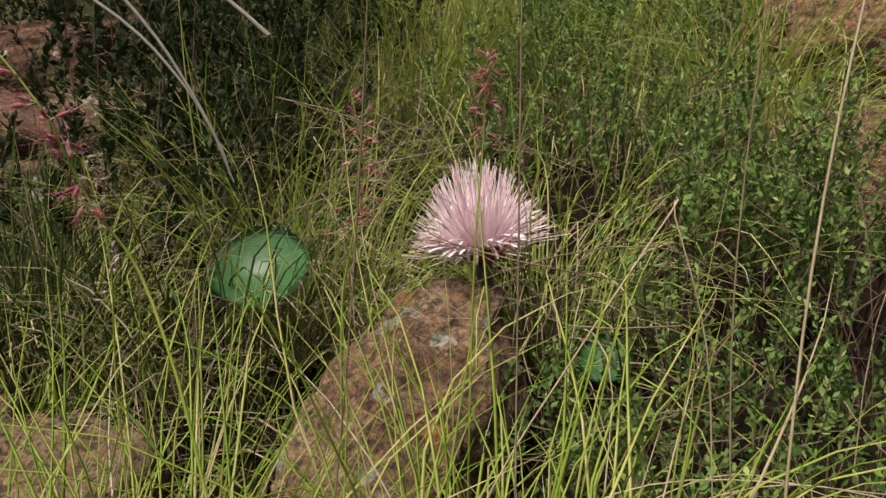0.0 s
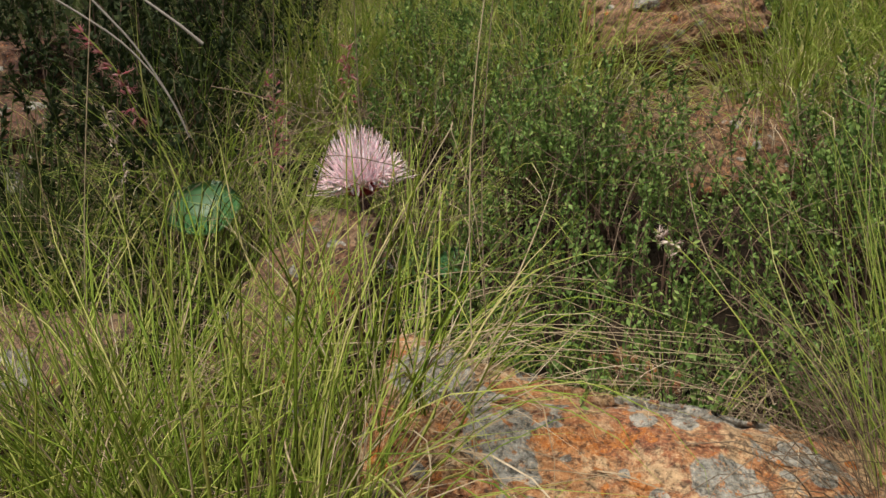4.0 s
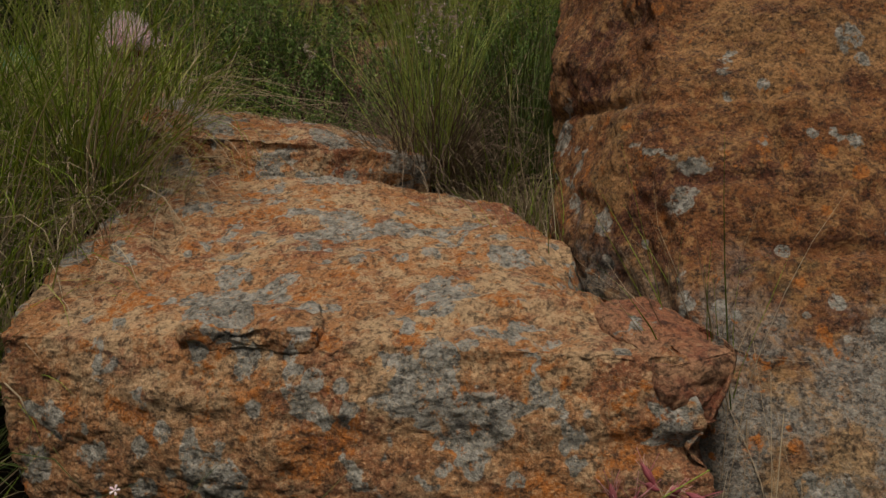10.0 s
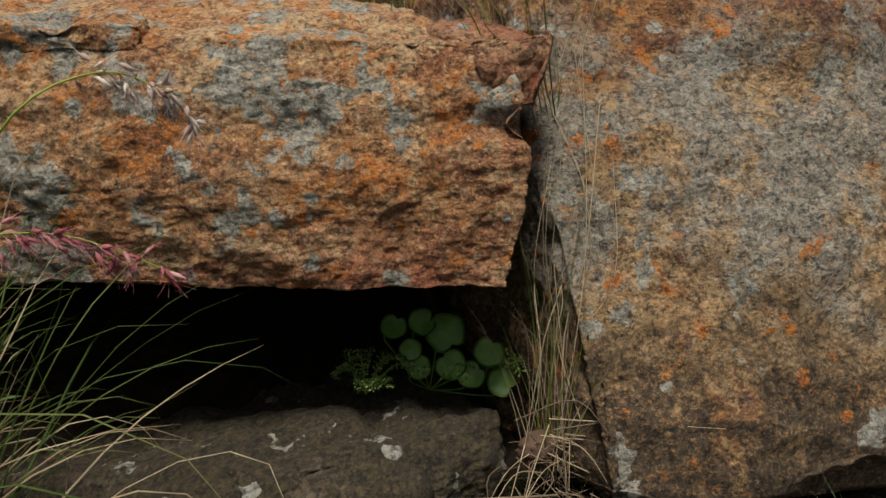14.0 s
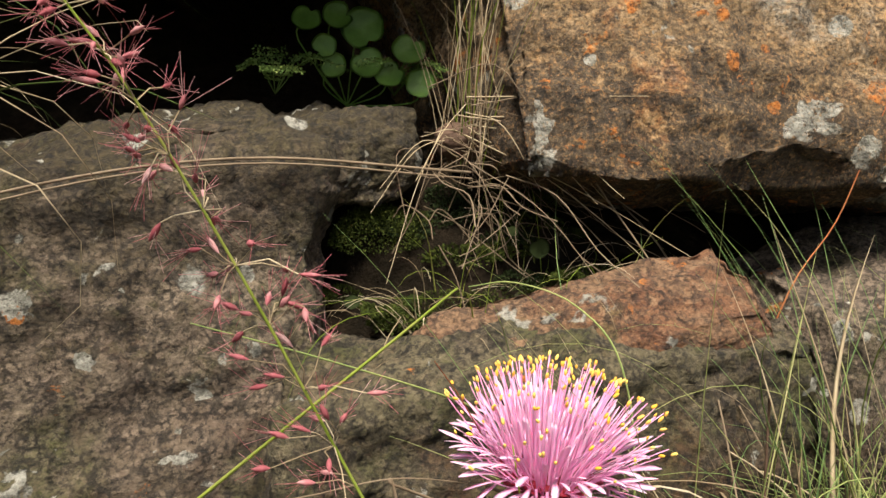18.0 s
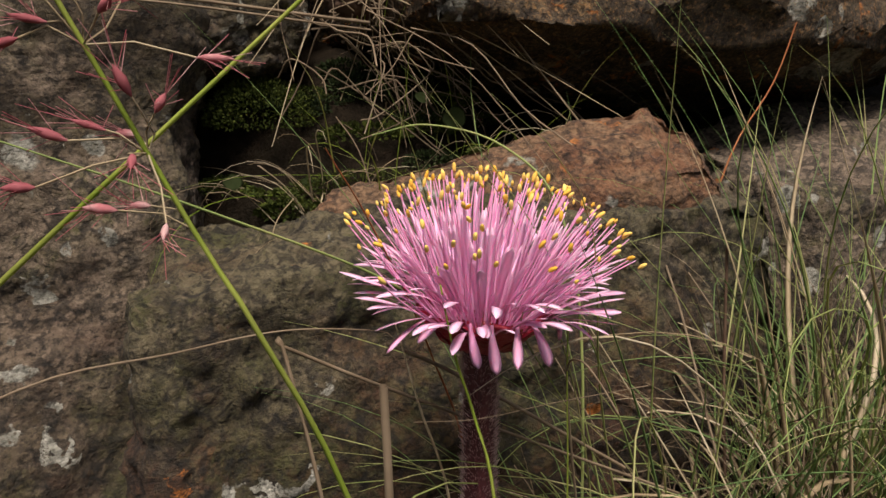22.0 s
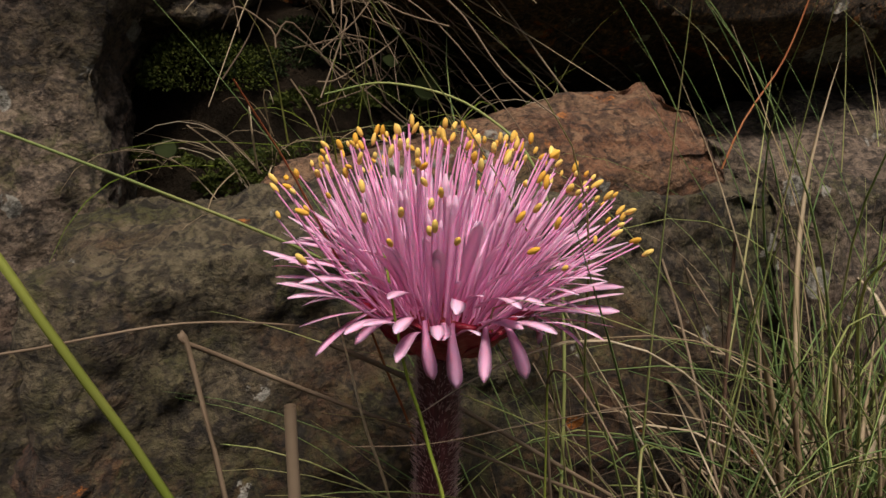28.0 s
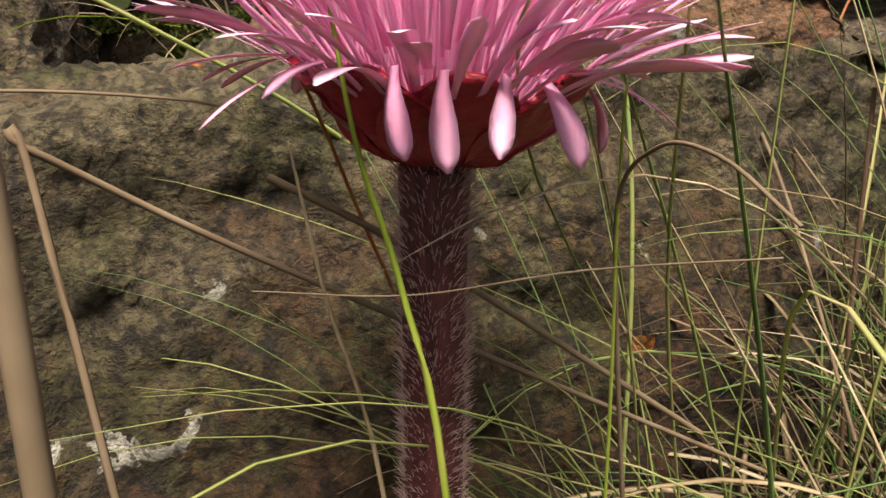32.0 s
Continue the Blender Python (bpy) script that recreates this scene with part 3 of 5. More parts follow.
def seed_head(label, pts, n, spread, size, mat, seed, r=0.0006, from_=0.5, group="seed heads", awn=0.6, stem_mat=None):
    """A grass stalk whose upper part carries spikelets on hair-fine branches."""
    rng = np.random.default_rng(seed)
    head = tagged(new("seed_head"), label, "grass", group)
    line = smooth_line(pts, 28)
    v, f = tubes(line[None], np.linspace(r, r * 0.35, len(line))[None], 5)
    fast_mesh("stalk", v, f, stem_mat or GRASS, head)
    seeds, branches, hairs = [], [], []
    n = int(n * 1.5)
    size *= 0.78
    for i in range(n):
        q = from_ + (1 - from_) * (i + rng.uniform(0, 0.8)) / n
        k = min(int(q * (len(line) - 1)), len(line) - 2)
        p = line[k]
        along = line[k + 1] - line[k]
        along = along / np.linalg.norm(along)
        d = along * 0.8 + rng.normal(0, 0.7, 3)
        d = d / np.linalg.norm(d)
        reach = spread * (1.15 - 0.8 * (q - from_) / (1 - from_)) * rng.uniform(0.3, 1.0)
        e = p + d * reach
        mid = (p + e) / 2 + rng.normal(0, 0.1, 3) * reach
        e = e + np.array([0, 0, -0.2 * reach])
        branches.append(np.array([p, mid, e]))
        sd = (e - mid) / (np.linalg.norm(e - mid) + 1e-9) + rng.normal(0, 0.3, 3)
        seeds.append(spindle(e, sd, size * rng.uniform(0.7, 1.2), size * 0.16 * rng.uniform(0.8, 1.2)))
        sd = sd / np.linalg.norm(sd)
        for _ in range(12):
            h0 = e + sd * size * rng.uniform(0.1, 0.8)
            hd = sd + rng.normal(0, 0.55, 3)
            hairs.append(np.array([h0, h0 + hd * size * awn * 0.5, h0 + hd * size * awn]))
    v, f = tubes(np.array(branches), np.full((n, 3), r * 0.25), 3)
    tagged(fast_mesh("branchwork", v, f, STRAW, head), kind="stuff")
    v, f = join(seeds)
    tagged(fast_mesh("spikelet_spray", v, f, mat, head), kind="stuff")
    v, f = tubes(np.array(hairs), np.full((len(hairs), 3), size * 0.012), 3)
    tagged(fast_mesh("awn_fluff", v, f, mat, head), kind="stuff")
    return head


def leaf_cloud(rng, points, dirs, length, width):
    """Small folded leaves: five places and four faces each, all as one pair of arrays."""
    n = len(points)
    d = dirs / (np.linalg.norm(dirs, axis=1, keepdims=True) + 1e-9)
    ref = rng.normal(0, 1, (n, 3))
    s = np.cross(d, ref)
    s /= np.linalg.norm(s, axis=1, keepdims=True) + 1e-9
    u = np.cross(s, d)
    ln = (length * rng.uniform(0.6, 1.2, n))[:, None]
    w = (width * rng.uniform(0.7, 1.2, n))[:, None]
    a = points
    m = points + d * ln * 0.55 - u * w * 0.25
    l, r = points + d * ln * 0.5 + s * w, points + d * ln * 0.5 - s * w
    t = points + d * ln
    v = np.stack([a, l, m, r, t], axis=1).reshape(-1, 3)
    o = np.arange(n)[:, None] * 5
    f = np.concatenate([o + np.array([0, 2, 4, 1]), o + np.array([0, 3, 4, 2])])
    return v, f


def shrub(label, stems, height, spread, seed, per=46, leaf=0.0062, mat=None):
    """A low heath shrub: woody branches and erect shoots closely set with tiny leaves."""
    rng = np.random.default_rng(seed)
    bush = tagged(new("shrub"), label, "shrub", "heath shrubs")
    lines = blade_lines(rng, stems, 0.03, 0.5 * spread, 0.35, height, 8)
    v, f = tubes(lines, np.linspace(0.0016, 0.0005, 8)[None], 4)
    tagged(fast_mesh("brushwood", v, f, TWIG, bush, "woody brown branches"), kind="stuff")
    pts, dirs, twigs = [], [], []
    for ln in lines:
        for j in range(4, 8):
            if rng.random() < 0.2:
                continue
            base = ln[j] + rng.normal(0, 0.002, 3)
            up = np.array([rng.normal(0, 0.30), rng.normal(0, 0.30), 1.0])
            up /= np.linalg.norm(up)
            reach = rng.uniform(0.04, 0.10)
            twigs.append(np.array([base, base + up * reach * 0.5, base + up * reach]))
            for q in np.linspace(0.15, 1.0, per):
                out = rng.normal(0, 1, 3)
                pts.append(base + up * reach * q)
                dirs.append(out * 0.7 + up * (0.45 + 0.7 * q))
    v, f = tubes(np.array(twigs), np.full((len(twigs), 3), 0.0005), 3)
    tagged(fast_mesh("shoot_wood", v, f, TWIG, bush), kind="stuff")
    v, f = leaf_cloud(rng, np.array(pts), np.array(dirs), leaf, leaf * 0.22)
    tagged(fast_mesh("foliage", v, f, mat or SHRUB, bush, "tiny grey-green leaves"), kind="stuff")
    return bush


def petal_mesh(name, length, width, curl, mat, rings=12, tip=0.55):
    """A strap-shaped petal along +z that curls towards +x, thick in the middle."""
    s = np.linspace(0, 1, rings)
    th = curl * s ** 1.5
    st = length / (rings - 1)
    x, z = np.cumsum(np.sin(th)) * st, np.cumsum(np.cos(th)) * st
    line = np.stack([x - x[0], np.zeros(rings), z - z[0]], axis=1)
    w = width * (0.42 + 0.58 * np.clip((s - 0.15) / 0.5, 0, 1) ** 1.2) * np.sqrt(np.clip(1.0 - (np.clip(s - 0.78, 0, 1) / 0.222) ** 2, 0.03, 1))
    v = []
    for p, wd, a in zip(line, w, th):
        nrm = np.array([math.cos(a), 0, -math.sin(a)])
        v += [p + np.array([0, wd, 0]), p + nrm * wd * 0.13, p - np.array([0, wd, 0]), p - nrm * wd * 0.05]
    f = [[4 * i + k, 4 * i + (k + 1) % 4, 4 * i + 4 + (k + 1) % 4, 4 * i + 4 + k] for i in range(rings - 1) for k in range(4)]
    f.append([4 * rings - 4 + k for k in range(4)])
    me = bpy.data.meshes.new(name)
    me.from_pydata([tuple(q) for q in v], [], f)
    me.polygons.foreach_set("use_smooth", [True] * len(me.polygons))
    me.materials.append(mat)
    return me


def filament_mesh(length, r, curl, mat):
    s = np.linspace(0, 1, 8)
    th = curl * s
    st = length / 7
    line = np.stack([np.cumsum(np.sin(th)) * st, np.zeros(8), np.cumsum(np.cos(th)) * st], axis=1)
    line -= line[0]
    v, f = tubes(line[None], (r * np.linspace(1.15, 0.7, 8))[None], 6)
    me = bpy.data.meshes.new("filament")
    me.from_pydata([tuple(q) for q in v], [], [tuple(int(k) for k in q) for q in f])
    me.polygons.foreach_set("use_smooth", [True] * len(me.polygons))
    me.materials.append(mat)
    return me, Vector(line[-1]), th[-1]


def anther_mesh(length, width):
    bm = bmesh.new()
    bmesh.ops.create_icosphere(bm, subdivisions=2, radius=1.0)
    for vt in bm.verts:
        groove = 1 - 0.18 * max(0.0, 1 - abs(vt.co.y) * 3.5)
        vt.co = Vector((vt.co.x * width * groove, vt.co.y * width * 1.05, vt.co.z * length / 2))
    me = bpy.data.meshes.new("anther")
    bm.to_mesh(me)
    bm.free()
    me.polygons.foreach_set("use_smooth", [True] * len(me.polygons))
    me.materials.append(ANTHER)
    return me


def child(name, me, parent, m, label=""):
    ob = new(name, me)
    ob.parent = parent
    ob.matrix_basis = m
    if label:
        ob["label"] = label
    return ob


def bract_mesh(height, half, radius, flare, seed):
    """One thick cupped bract, part of a goblet round +z, facing +x."""
    rng = np.random.default_rng(seed)
    rows, cols = 12, 10
    out, inn = [], []
    for i in range(rows):
        s = i / (rows - 1)
        rr = 0.0058 + (radius - 0.0058) * (s ** 0.55) + flare * max(0, s - 0.75)
        wd = half * math.sin(math.pi * min(1, 0.30 + s * 0.63)) ** 0.6
        for j in range(cols):
            a = wd * (2 * j / (cols - 1) - 1)
            edge = abs(2 * j / (cols - 1) - 1)
            zz = height * s - 0.0018 * edge ** 3 * s + 0.0006 * math.sin(7 * a + seed) * s
            r1 = rr + 0.0009 * math.sin(9 * a + 5 * s + seed) + 0.0006 * math.sin(23 * a - 9 * s + 2 * seed)
            out.append((r1 * math.cos(a), r1 * math.sin(a), zz))
            inn.append(((r1 - 0.0014) * math.cos(a), (r1 - 0.0014) * math.sin(a), zz + 0.0004))
    v = out + inn
    n = rows * cols
    f = []
    for i in range(rows - 1):
        for j in range(cols - 1):
            q = [i * cols + j, i * cols + j + 1, (i + 1) * cols + j + 1, (i + 1) * cols + j]
            f += [q, [n + k for k in reversed(q)]]
    for i in range(rows - 1):
        for j, flip in ((0, 1), (cols - 1, 0)):
            a, b_ = i * cols + j, (i + 1) * cols + j
            q = [a, b_, n + b_, n + a]
            f.append(q if not flip else q[::-1])
    for j in range(cols - 1):
        a, b_ = (rows - 1) * cols + j, (rows - 1) * cols + j + 1
        f.append([a, b_, n + b_, n + a])
    me = bpy.data.meshes.new("bract")
    me.from_pydata(v, [], f)
    me.polygons.foreach_set("use_smooth", [True] * len(me.polygons))
    me.materials.append(BRACT)
    return me


def paintbrush_lily(label, scape_pts, seed, petal_mat, filament_mat, stamens, petals, radius, dome, lower, anthers=True, tilt=0.0, tilt_to=0.0, upright=1.0, rim_petals=28):
    """A lily head: a hairy scape, a cup of bracts, strap petals and a brush of stamens. The cup's foot is the last point of the scape."""
    rng = np.random.default_rng(seed)
    top = Vector(scape_pts[-1])
    lily = tagged(new("lily_flower"), label, "flower", "pink lilies")
    line = smooth_line(scape_pts, 26)
    v, f = tubes(line[None], (np.linspace(0.0060, 0.0055, len(line)) + 0.0006 * np.linspace(0, 1, len(line)) ** 10)[None], 18)
    fast_mesh("scape", v, f, SCAPE, lily, "hairy dark maroon stem")
    m = 7000
    k = rng.uniform(0, len(line) - 1.01, m)
    i0 = k.astype(int)
    ctr = line[i0] + (line[i0 + 1] - line[i0]) * (k - i0)[:, None]
    a = rng.uniform(0, 2 * math.pi, m)
    out = np.stack([np.cos(a), np.sin(a), np.zeros(m)], axis=1)
    p0 = ctr + out * 0.0058
    ln = rng.uniform(0.0016, 0.0030, m)[:, None]
    dirn = out * 0.55 + np.array([0, 0, 0.75]) + rng.normal(0, 0.15, (m, 3))
    hv, hf = tubes(np.stack([p0, p0 + dirn * ln * 0.5, p0 + dirn * ln + out * ln * 0.15], axis=1), np.array([[0.00009, 0.00008, 0.00003]]), 3)
    tagged(fast_mesh("hair_coat", hv, hf, HAIR, lily, "fine pale hairs"), kind="stuff")
    head = Matrix.Translation(top) @ Matrix.Rotation(radians(tilt_to), 4, 'Z') @ Matrix.Rotation(radians(tilt), 4, 'Y') @ Matrix.Rotation(radians(-tilt_to), 4, 'Z')
    n_b = 7
    for i in range(n_b):
        me = bract_mesh(0.0152 * rng.uniform(0.80, 1.12), 0.74, 0.0226 * rng.uniform(0.95, 1.05), 0.003 * rng.uniform(-1, 1), i + seed)
        child("bract", me, lily, head @ pose(0, 0, 0.0002 * i, 0, 0, 360 / n_b * i + rng.uniform(-8, 8)), "fleshy crimson bract")
    # stamens: fine filaments that fan out from the cup to a low dome of anthers
    kinds = [filament_mesh(1.0, 0.0072 * q, c, filament_mat) for q, c in ((1.0, 0.12), (1.1, 0.3), (0.9, -0.15), (1.0, 0.5))]
    pods = [anther_mesh(0.0036, 0.00066), anther_mesh(0.0031, 0.0007), anther_mesh(0.0020, 0.0005)]
    for i in range(stamens):
        q = math.sqrt((i + 0.5) / stamens)
        az = i * 2.39996 + rng.uniform(-0.2, 0.2)
        stray = 1.13 if i % 6 == 0 and q > 0.8 else 1.0
        tr = radius * q * rng.uniform(0.88, 1.06) * stray
        tz = (lower + (dome - lower) * (1 - q ** 2.6) * rng.uniform(0.86, 1.08)) * (0.88 if stray > 1 else 1)
        br = 0.016 * q
        base = Vector((br * math.cos(az), br * math.sin(az), 0.010 + 0.004 * (1 - q)))
        tip = Vector((tr * math.cos(az), tr * math.sin(az), tz))
        me, end, turn = kinds[int(rng.integers(0, 4))]
        d = tip - base
        scale = d.length / end.length
        rot = end.rotation_difference(d).to_matrix().to_4x4()
        mat4 = head @ Matrix.Translation(base) @ rot @ Matrix.Rotation(rng.uniform(-0.4, 0.4), 4, 'Z') @ Matrix.Diagonal((scale * 0.9, scale * 0.9, scale, 1))
        st = child("filament", me, lily, mat4)
        if anthers:
            pod = pods[int(rng.integers(0, 3))]
            w = head @ Matrix.Translation(base + d * 1.0) @ Vector((0, 0, 1)).rotation_difference(d).to_matrix().to_4x4() @ pose(0, 0, 0.0006, rng.uniform(-18, 18), rng.normal(0, 24), rng.uniform(0, 360))
            child("anther", pod, st, mat4.inverted() @ w)
    straps = [petal_mesh("petal", ln, wd, c, petal_mat) for ln, wd, c in ((0.037, 0.0013, 0.12), (0.036, 0.0015, 0.35), (0.034, 0.0021, 0.75), (0.031, 0.0023, 1.3), (0.027, 0.0024, 1.75))]
    for i in range(petals):
        q = (i + 0.5) / petals
        az = i * 2.39996 + rng.uniform(-0.25, 0.25)
        lean = 4 + 57 * q ** 1.6 + rng.normal(0, 4 + 5 * q)
        br = 0.004 + 0.0165 * math.sqrt(q)
        kind = 0 if q < 0.5 else (1 if q < 0.78 else int(rng.choice((1, 2, 2))))
        sc = rng.uniform(0.80, 1.12) * (1 - 0.24 * q)
        mat4 = head @ Matrix.Rotation(az, 4, 'Z') @ Matrix.Translation((br, 0, 0.0118 + 0.0085 * q)) @ Matrix.Rotation(radians(lean * upright), 4, 'Y') @ Matrix.Rotation(rng.uniform(-0.3, 0.3), 4, 'Z') @ Matrix.Diagonal((sc, sc * rng.uniform(0.8, 1.1), sc, 1))
        child("petal", straps[kind], lily, mat4)
    # a ring of petals that rise close behind the rim of the cup
    for i in range(rim_petals):
        az = 2 * math.pi * (i + rng.uniform(-0.4, 0.4)) / rim_petals
        sc = rng.uniform(0.72, 0.98)
        mat4 = head @ Matrix.Rotation(az, 4, 'Z') @ Matrix.Translation((0.0195, 0, 0.0125)) @ Matrix.Rotation(radians(rng.uniform(40, 66)), 4, 'Y') @ Matrix.Rotation(rng.uniform(-0.3, 0.3), 4, 'Z') @ Matrix.Diagonal((sc, sc, sc, 1))
        child("petal", straps[int(rng.choice((1, 2)))], lily, mat4)
    # the rim: short broad petals that spread and droop over the bracts
    flat = [petal_mesh("petal", ln, wd, c, petal_mat) for ln, wd, c in ((0.024, 0.0017, 0.15), (0.021, 0.0018, 0.3), (0.026, 0.0016, 0.45))]
    hang = [petal_mesh("petal", ln, wd, c, petal_mat) for ln, wd, c in ((0.0180, 0.0017, 0.75), (0.0195, 0.0016, 0.5), (0.0165, 0.0018, 1.0))]
    for i in range(rim_petals):
        az = 2 * math.pi * (i + rng.uniform(-0.35, 0.35)) / rim_petals
        sc = rng.uniform(0.85, 1.1)
        low = i % 2 == 0
        lean = rng.uniform(80, 124) if low else rng.uniform(60, 84)
        mat4 = head @ Matrix.Rotation(az, 4, 'Z') @ Matrix.Translation((0.0215, 0, 0.0165)) @ Matrix.Rotation(radians(lean), 4, 'Y') @ Matrix.Rotation(rng.uniform(-0.5, 0.5), 4, 'Z') @ Matrix.Rotation(rng.normal(0, 0.42 if low else 0.2), 4, 'X') @ Matrix.Diagonal((sc, sc, sc, 1))
        child("petal", (hang if low else flat)[int(rng.integers(0, 3))], lily, mat4)
    return lily


def round_leaf(label, at, radius, normal, seed, mat, stem_to=None, notch=True, name="round_leaf", cup=0.2):
    rng = np.random.default_rng(seed)
    bm = bmesh.new()
    rings, segs = 5, 22
    vs = [[bm.verts.new((0, 0, 0))]]
    for i in range(1, rings + 1):
        row = []
        for j in range(segs):
            a = 2 * math.pi * j / segs
            r = radius * i / rings
            if notch:
                r *= 1 - 0.35 * math.exp(-((a - math.pi) / 0.28) ** 2) * (i / rings)
            r *= 1 + 0.03 * math.sin(5 * a + seed) * i / rings
            row.append(bm.verts.new((r * math.cos(a), r * math.sin(a), cup * r * r / radius + 0.04 * radius * math.sin(3 * a + seed) * i / rings)))
        vs.append(row)
    for j in range(segs):
        bm.faces.new((vs[0][0], vs[1][j], vs[1][(j + 1) % segs]))
    for i in range(1, rings):
        for j in range(segs):
            bm.faces.new((vs[i][j], vs[i + 1][j], vs[i + 1][(j + 1) % segs], vs[i][(j + 1) % segs]))
    bmesh.ops.solidify(bm, geom=bm.faces[:], thickness=0.0007)
    me = bpy.data.meshes.new(name)
    bm.to_mesh(me)
    bm.free()
    me.polygons.foreach_set("use_smooth", [True] * len(me.polygons))
    me.materials.append(mat)
    q = Vector((0, 0, 1)).rotation_difference(Vector(normal)).to_matrix().to_4x4()
    m4 = Matrix.Translation(at) @ q @ Matrix.Rotation(rng.uniform(0, 6.28), 4, 'Z')
    return me, m4


def fern(label, at, fronds, reach, seed, mat):
    """Small fern: arching fronds with paired leaflets."""
    rng = np.random.default_rng(seed)
    plant_ = tagged(new("fern"), label, "fern", "ferns")
    for k in range(fronds):
        a = rng.uniform(0, 2 * math.pi)
        r = reach * rng.uniform(0.6, 1.1)
        out = np.array([math.cos(a), math.sin(a) * 0.7 - 0.35, 0])
        p0 = np.array(at)
        ln = smooth_line([p0, p0 + out * r * 0.5 + np.array([0, 0, r * 0.55]), p0 + out * r + np.array([0, 0, r * 0.45])], 14)
        v, f = tubes(ln[None], np.linspace(0.0004, 0.00015, len(ln))[None], 4)
        frond = fast_mesh("frond", v, f, mat, plant_)
        pts, dirs = [], []
        for i in range(3, len(ln) - 1):
            t = ln[i + 1] - ln[i]
            t /= np.linalg.norm(t)
            side = np.cross(t, np.array([0, 0, 1.0]))
            side /= np.linalg.norm(side)
            wd = r * 0.22 * math.sin(math.pi * (i - 2) / len(ln)) + 0.001
            for s in (-1, 1):
                for j in range(4):
                    q = (j + 0.3) / 4
                    pts.append(ln[i] + s * side * wd * q + t * wd * 0.3 * q)
                    dirs.append(s * side * 0.6 + t * 0.7 + rng.normal(0, 0.3, 3))
        v, f = leaf_cloud(rng, np.array(pts), np.array(dirs), 0.0030, 0.0011)
        tagged(fast_mesh("leaflet_foliage", v, f, mat, frond), kind="stuff")
    return plant_

# ---- ground ----
def along(profile, y):
    for (a, za), (b_, zb) in zip(profile, profile[1:]):
        if y <= b_:
            return za + (zb - za) * max(0.0, (y - a) / (b_ - a))
    return profile[-1][1]


def ground_height(x, y):
    profile = [(-40, -9.0), (-6, -2.6), (-1.2, -1.34), (-0.45, -1.14), (-0.15, -1.08), (0.0, -1.0), (0.07, -0.83), (0.2, -0.76), (0.35, -0.62), (0.5, -0.46), (0.62, -0.36),
               (0.8, -0.28), (1.0, -0.20), (1.3, -0.05), (1.7, 0.08), (2.5, 0.36), (5, 1.4), (12, 4.2), (60, 16), (400, 60)]
    z = along(profile, y)
    # the bank of damp soil that fills the cleft
    bank = along([(-0.16, -40.0), (-0.1, -1.06), (-0.03, -0.90), (0.02, -0.79), (0.06, -0.755), (0.10, -0.725), (0.2, -0.70), (0.35, -0.62), (0.36, -40.0)], y)
    return z + max(0.0, bank - z) * math.exp(-((x - 0.375) / 0.10) ** 4)


def axis(near, far, step, lim):
    out, p = [near], near
    while p < far:
        p += step
        out.append(p)
    s = step
    while out[-1] < lim:
        s *= 1.35
        out.append(out[-1] + s)
    s, low = step, [near]
    while low[-1] > -lim:
        s *= 1.35
        low.append(low[-1] - s)
    return list(reversed(low[1:])) + out


gx, gy = axis(-1.2, 1.6, 0.02, 400), axis(-0.6, 2.4, 0.02, 400)
gv = []
for y in gy:
    for x in gx:
        z = ground_height(x, y)
        if abs(x) < 20 and abs(y) < 20:
            z += 0.04 * fbm((x, y, 0), 1.7, 2) * min(1, 0.2 + abs(y)) + 0.010 * fbm((x, y, 3), 14, 3)
        gv.append((x, y, z))
w = len(gx)
gf = [(j * w + i, j * w + i + 1, (j + 1) * w + i + 1, (j + 1) * w + i) for j in range(len(gy) - 1) for i in range(w - 1)]
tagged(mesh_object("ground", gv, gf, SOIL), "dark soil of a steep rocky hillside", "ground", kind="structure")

# ---- rocks ----
main_rock = rock("boulder", "orange sandstone boulder with grey and orange lichen",
     [(-0.180, 0.250, -0.380), (0.352, 0.032, -0.376), (0.325, 0.52, -0.282), (-0.085, 0.585, -0.240)],
     [(-0.16, 0.24, -0.548), (0.338, 0.012, -0.562), (0.31, 0.45, -0.57), (-0.08, 0.50, -0.53)], ROCK_ORANGE, n=170, round_=0.28, lumps=0.011, seed=0.0, strata=0.0028, grit=0.0030,
     dents=[(-0.06, 0.22, -0.352, 0.12, 0.10, 0.006, 0.011), (0.20, 0.30, -0.305, 0.10, 0.06, 0.006, 0.010), (0.24, 0.12, -0.352, 0.12, 0.05, 0.007, -0.008), (0.02, 0.18, -0.43, 0.16, 0.06, 0.008, 0.003), (0.330, 0.035, -0.440, 0.05, 0.06, 0.012, 0.018), (0.30, 0.21, -0.33, 0.05, 0.05, 0.02, 0.012), (-0.04, 0.36, -0.31, 0.012, 0.07, 0.04, 0.010), (0.0, 0.34, -0.32, 0.07, 0.012, 0.04, 0.010),
            (0.16, 0.10, -0.44, 0.12, 0.05, 0.02, 0.004), (0.325, 0.20, -0.35, 0.03, 0.05, 0.05, 0.03), (0.27, 0.16, -0.36, 0.12, 0.02, 0.02, -0.010), (0.2, 0.27, -0.33, 0.08, 0.015, 0.02, -0.008)])
flake = boulder("rock_flake", [(-0.016, 0.182, -0.366), (0.094, 0.141, -0.368), (0.098, 0.190, -0.354), (0.0, 0.23, -0.354)],
                [(-0.012, 0.184, -0.384), (0.090, 0.144, -0.384), (0.098, 0.190, -0.40), (0.0, 0.23, -0.40)], ROCK_ORANGE, n=36, round_=0.35, lumps=0.010, lump_scale=22, strata=0.002, grit=0.002, seed=0.6)
flake.parent = main_rock
flake["label"] = "thin split flake of sandstone"
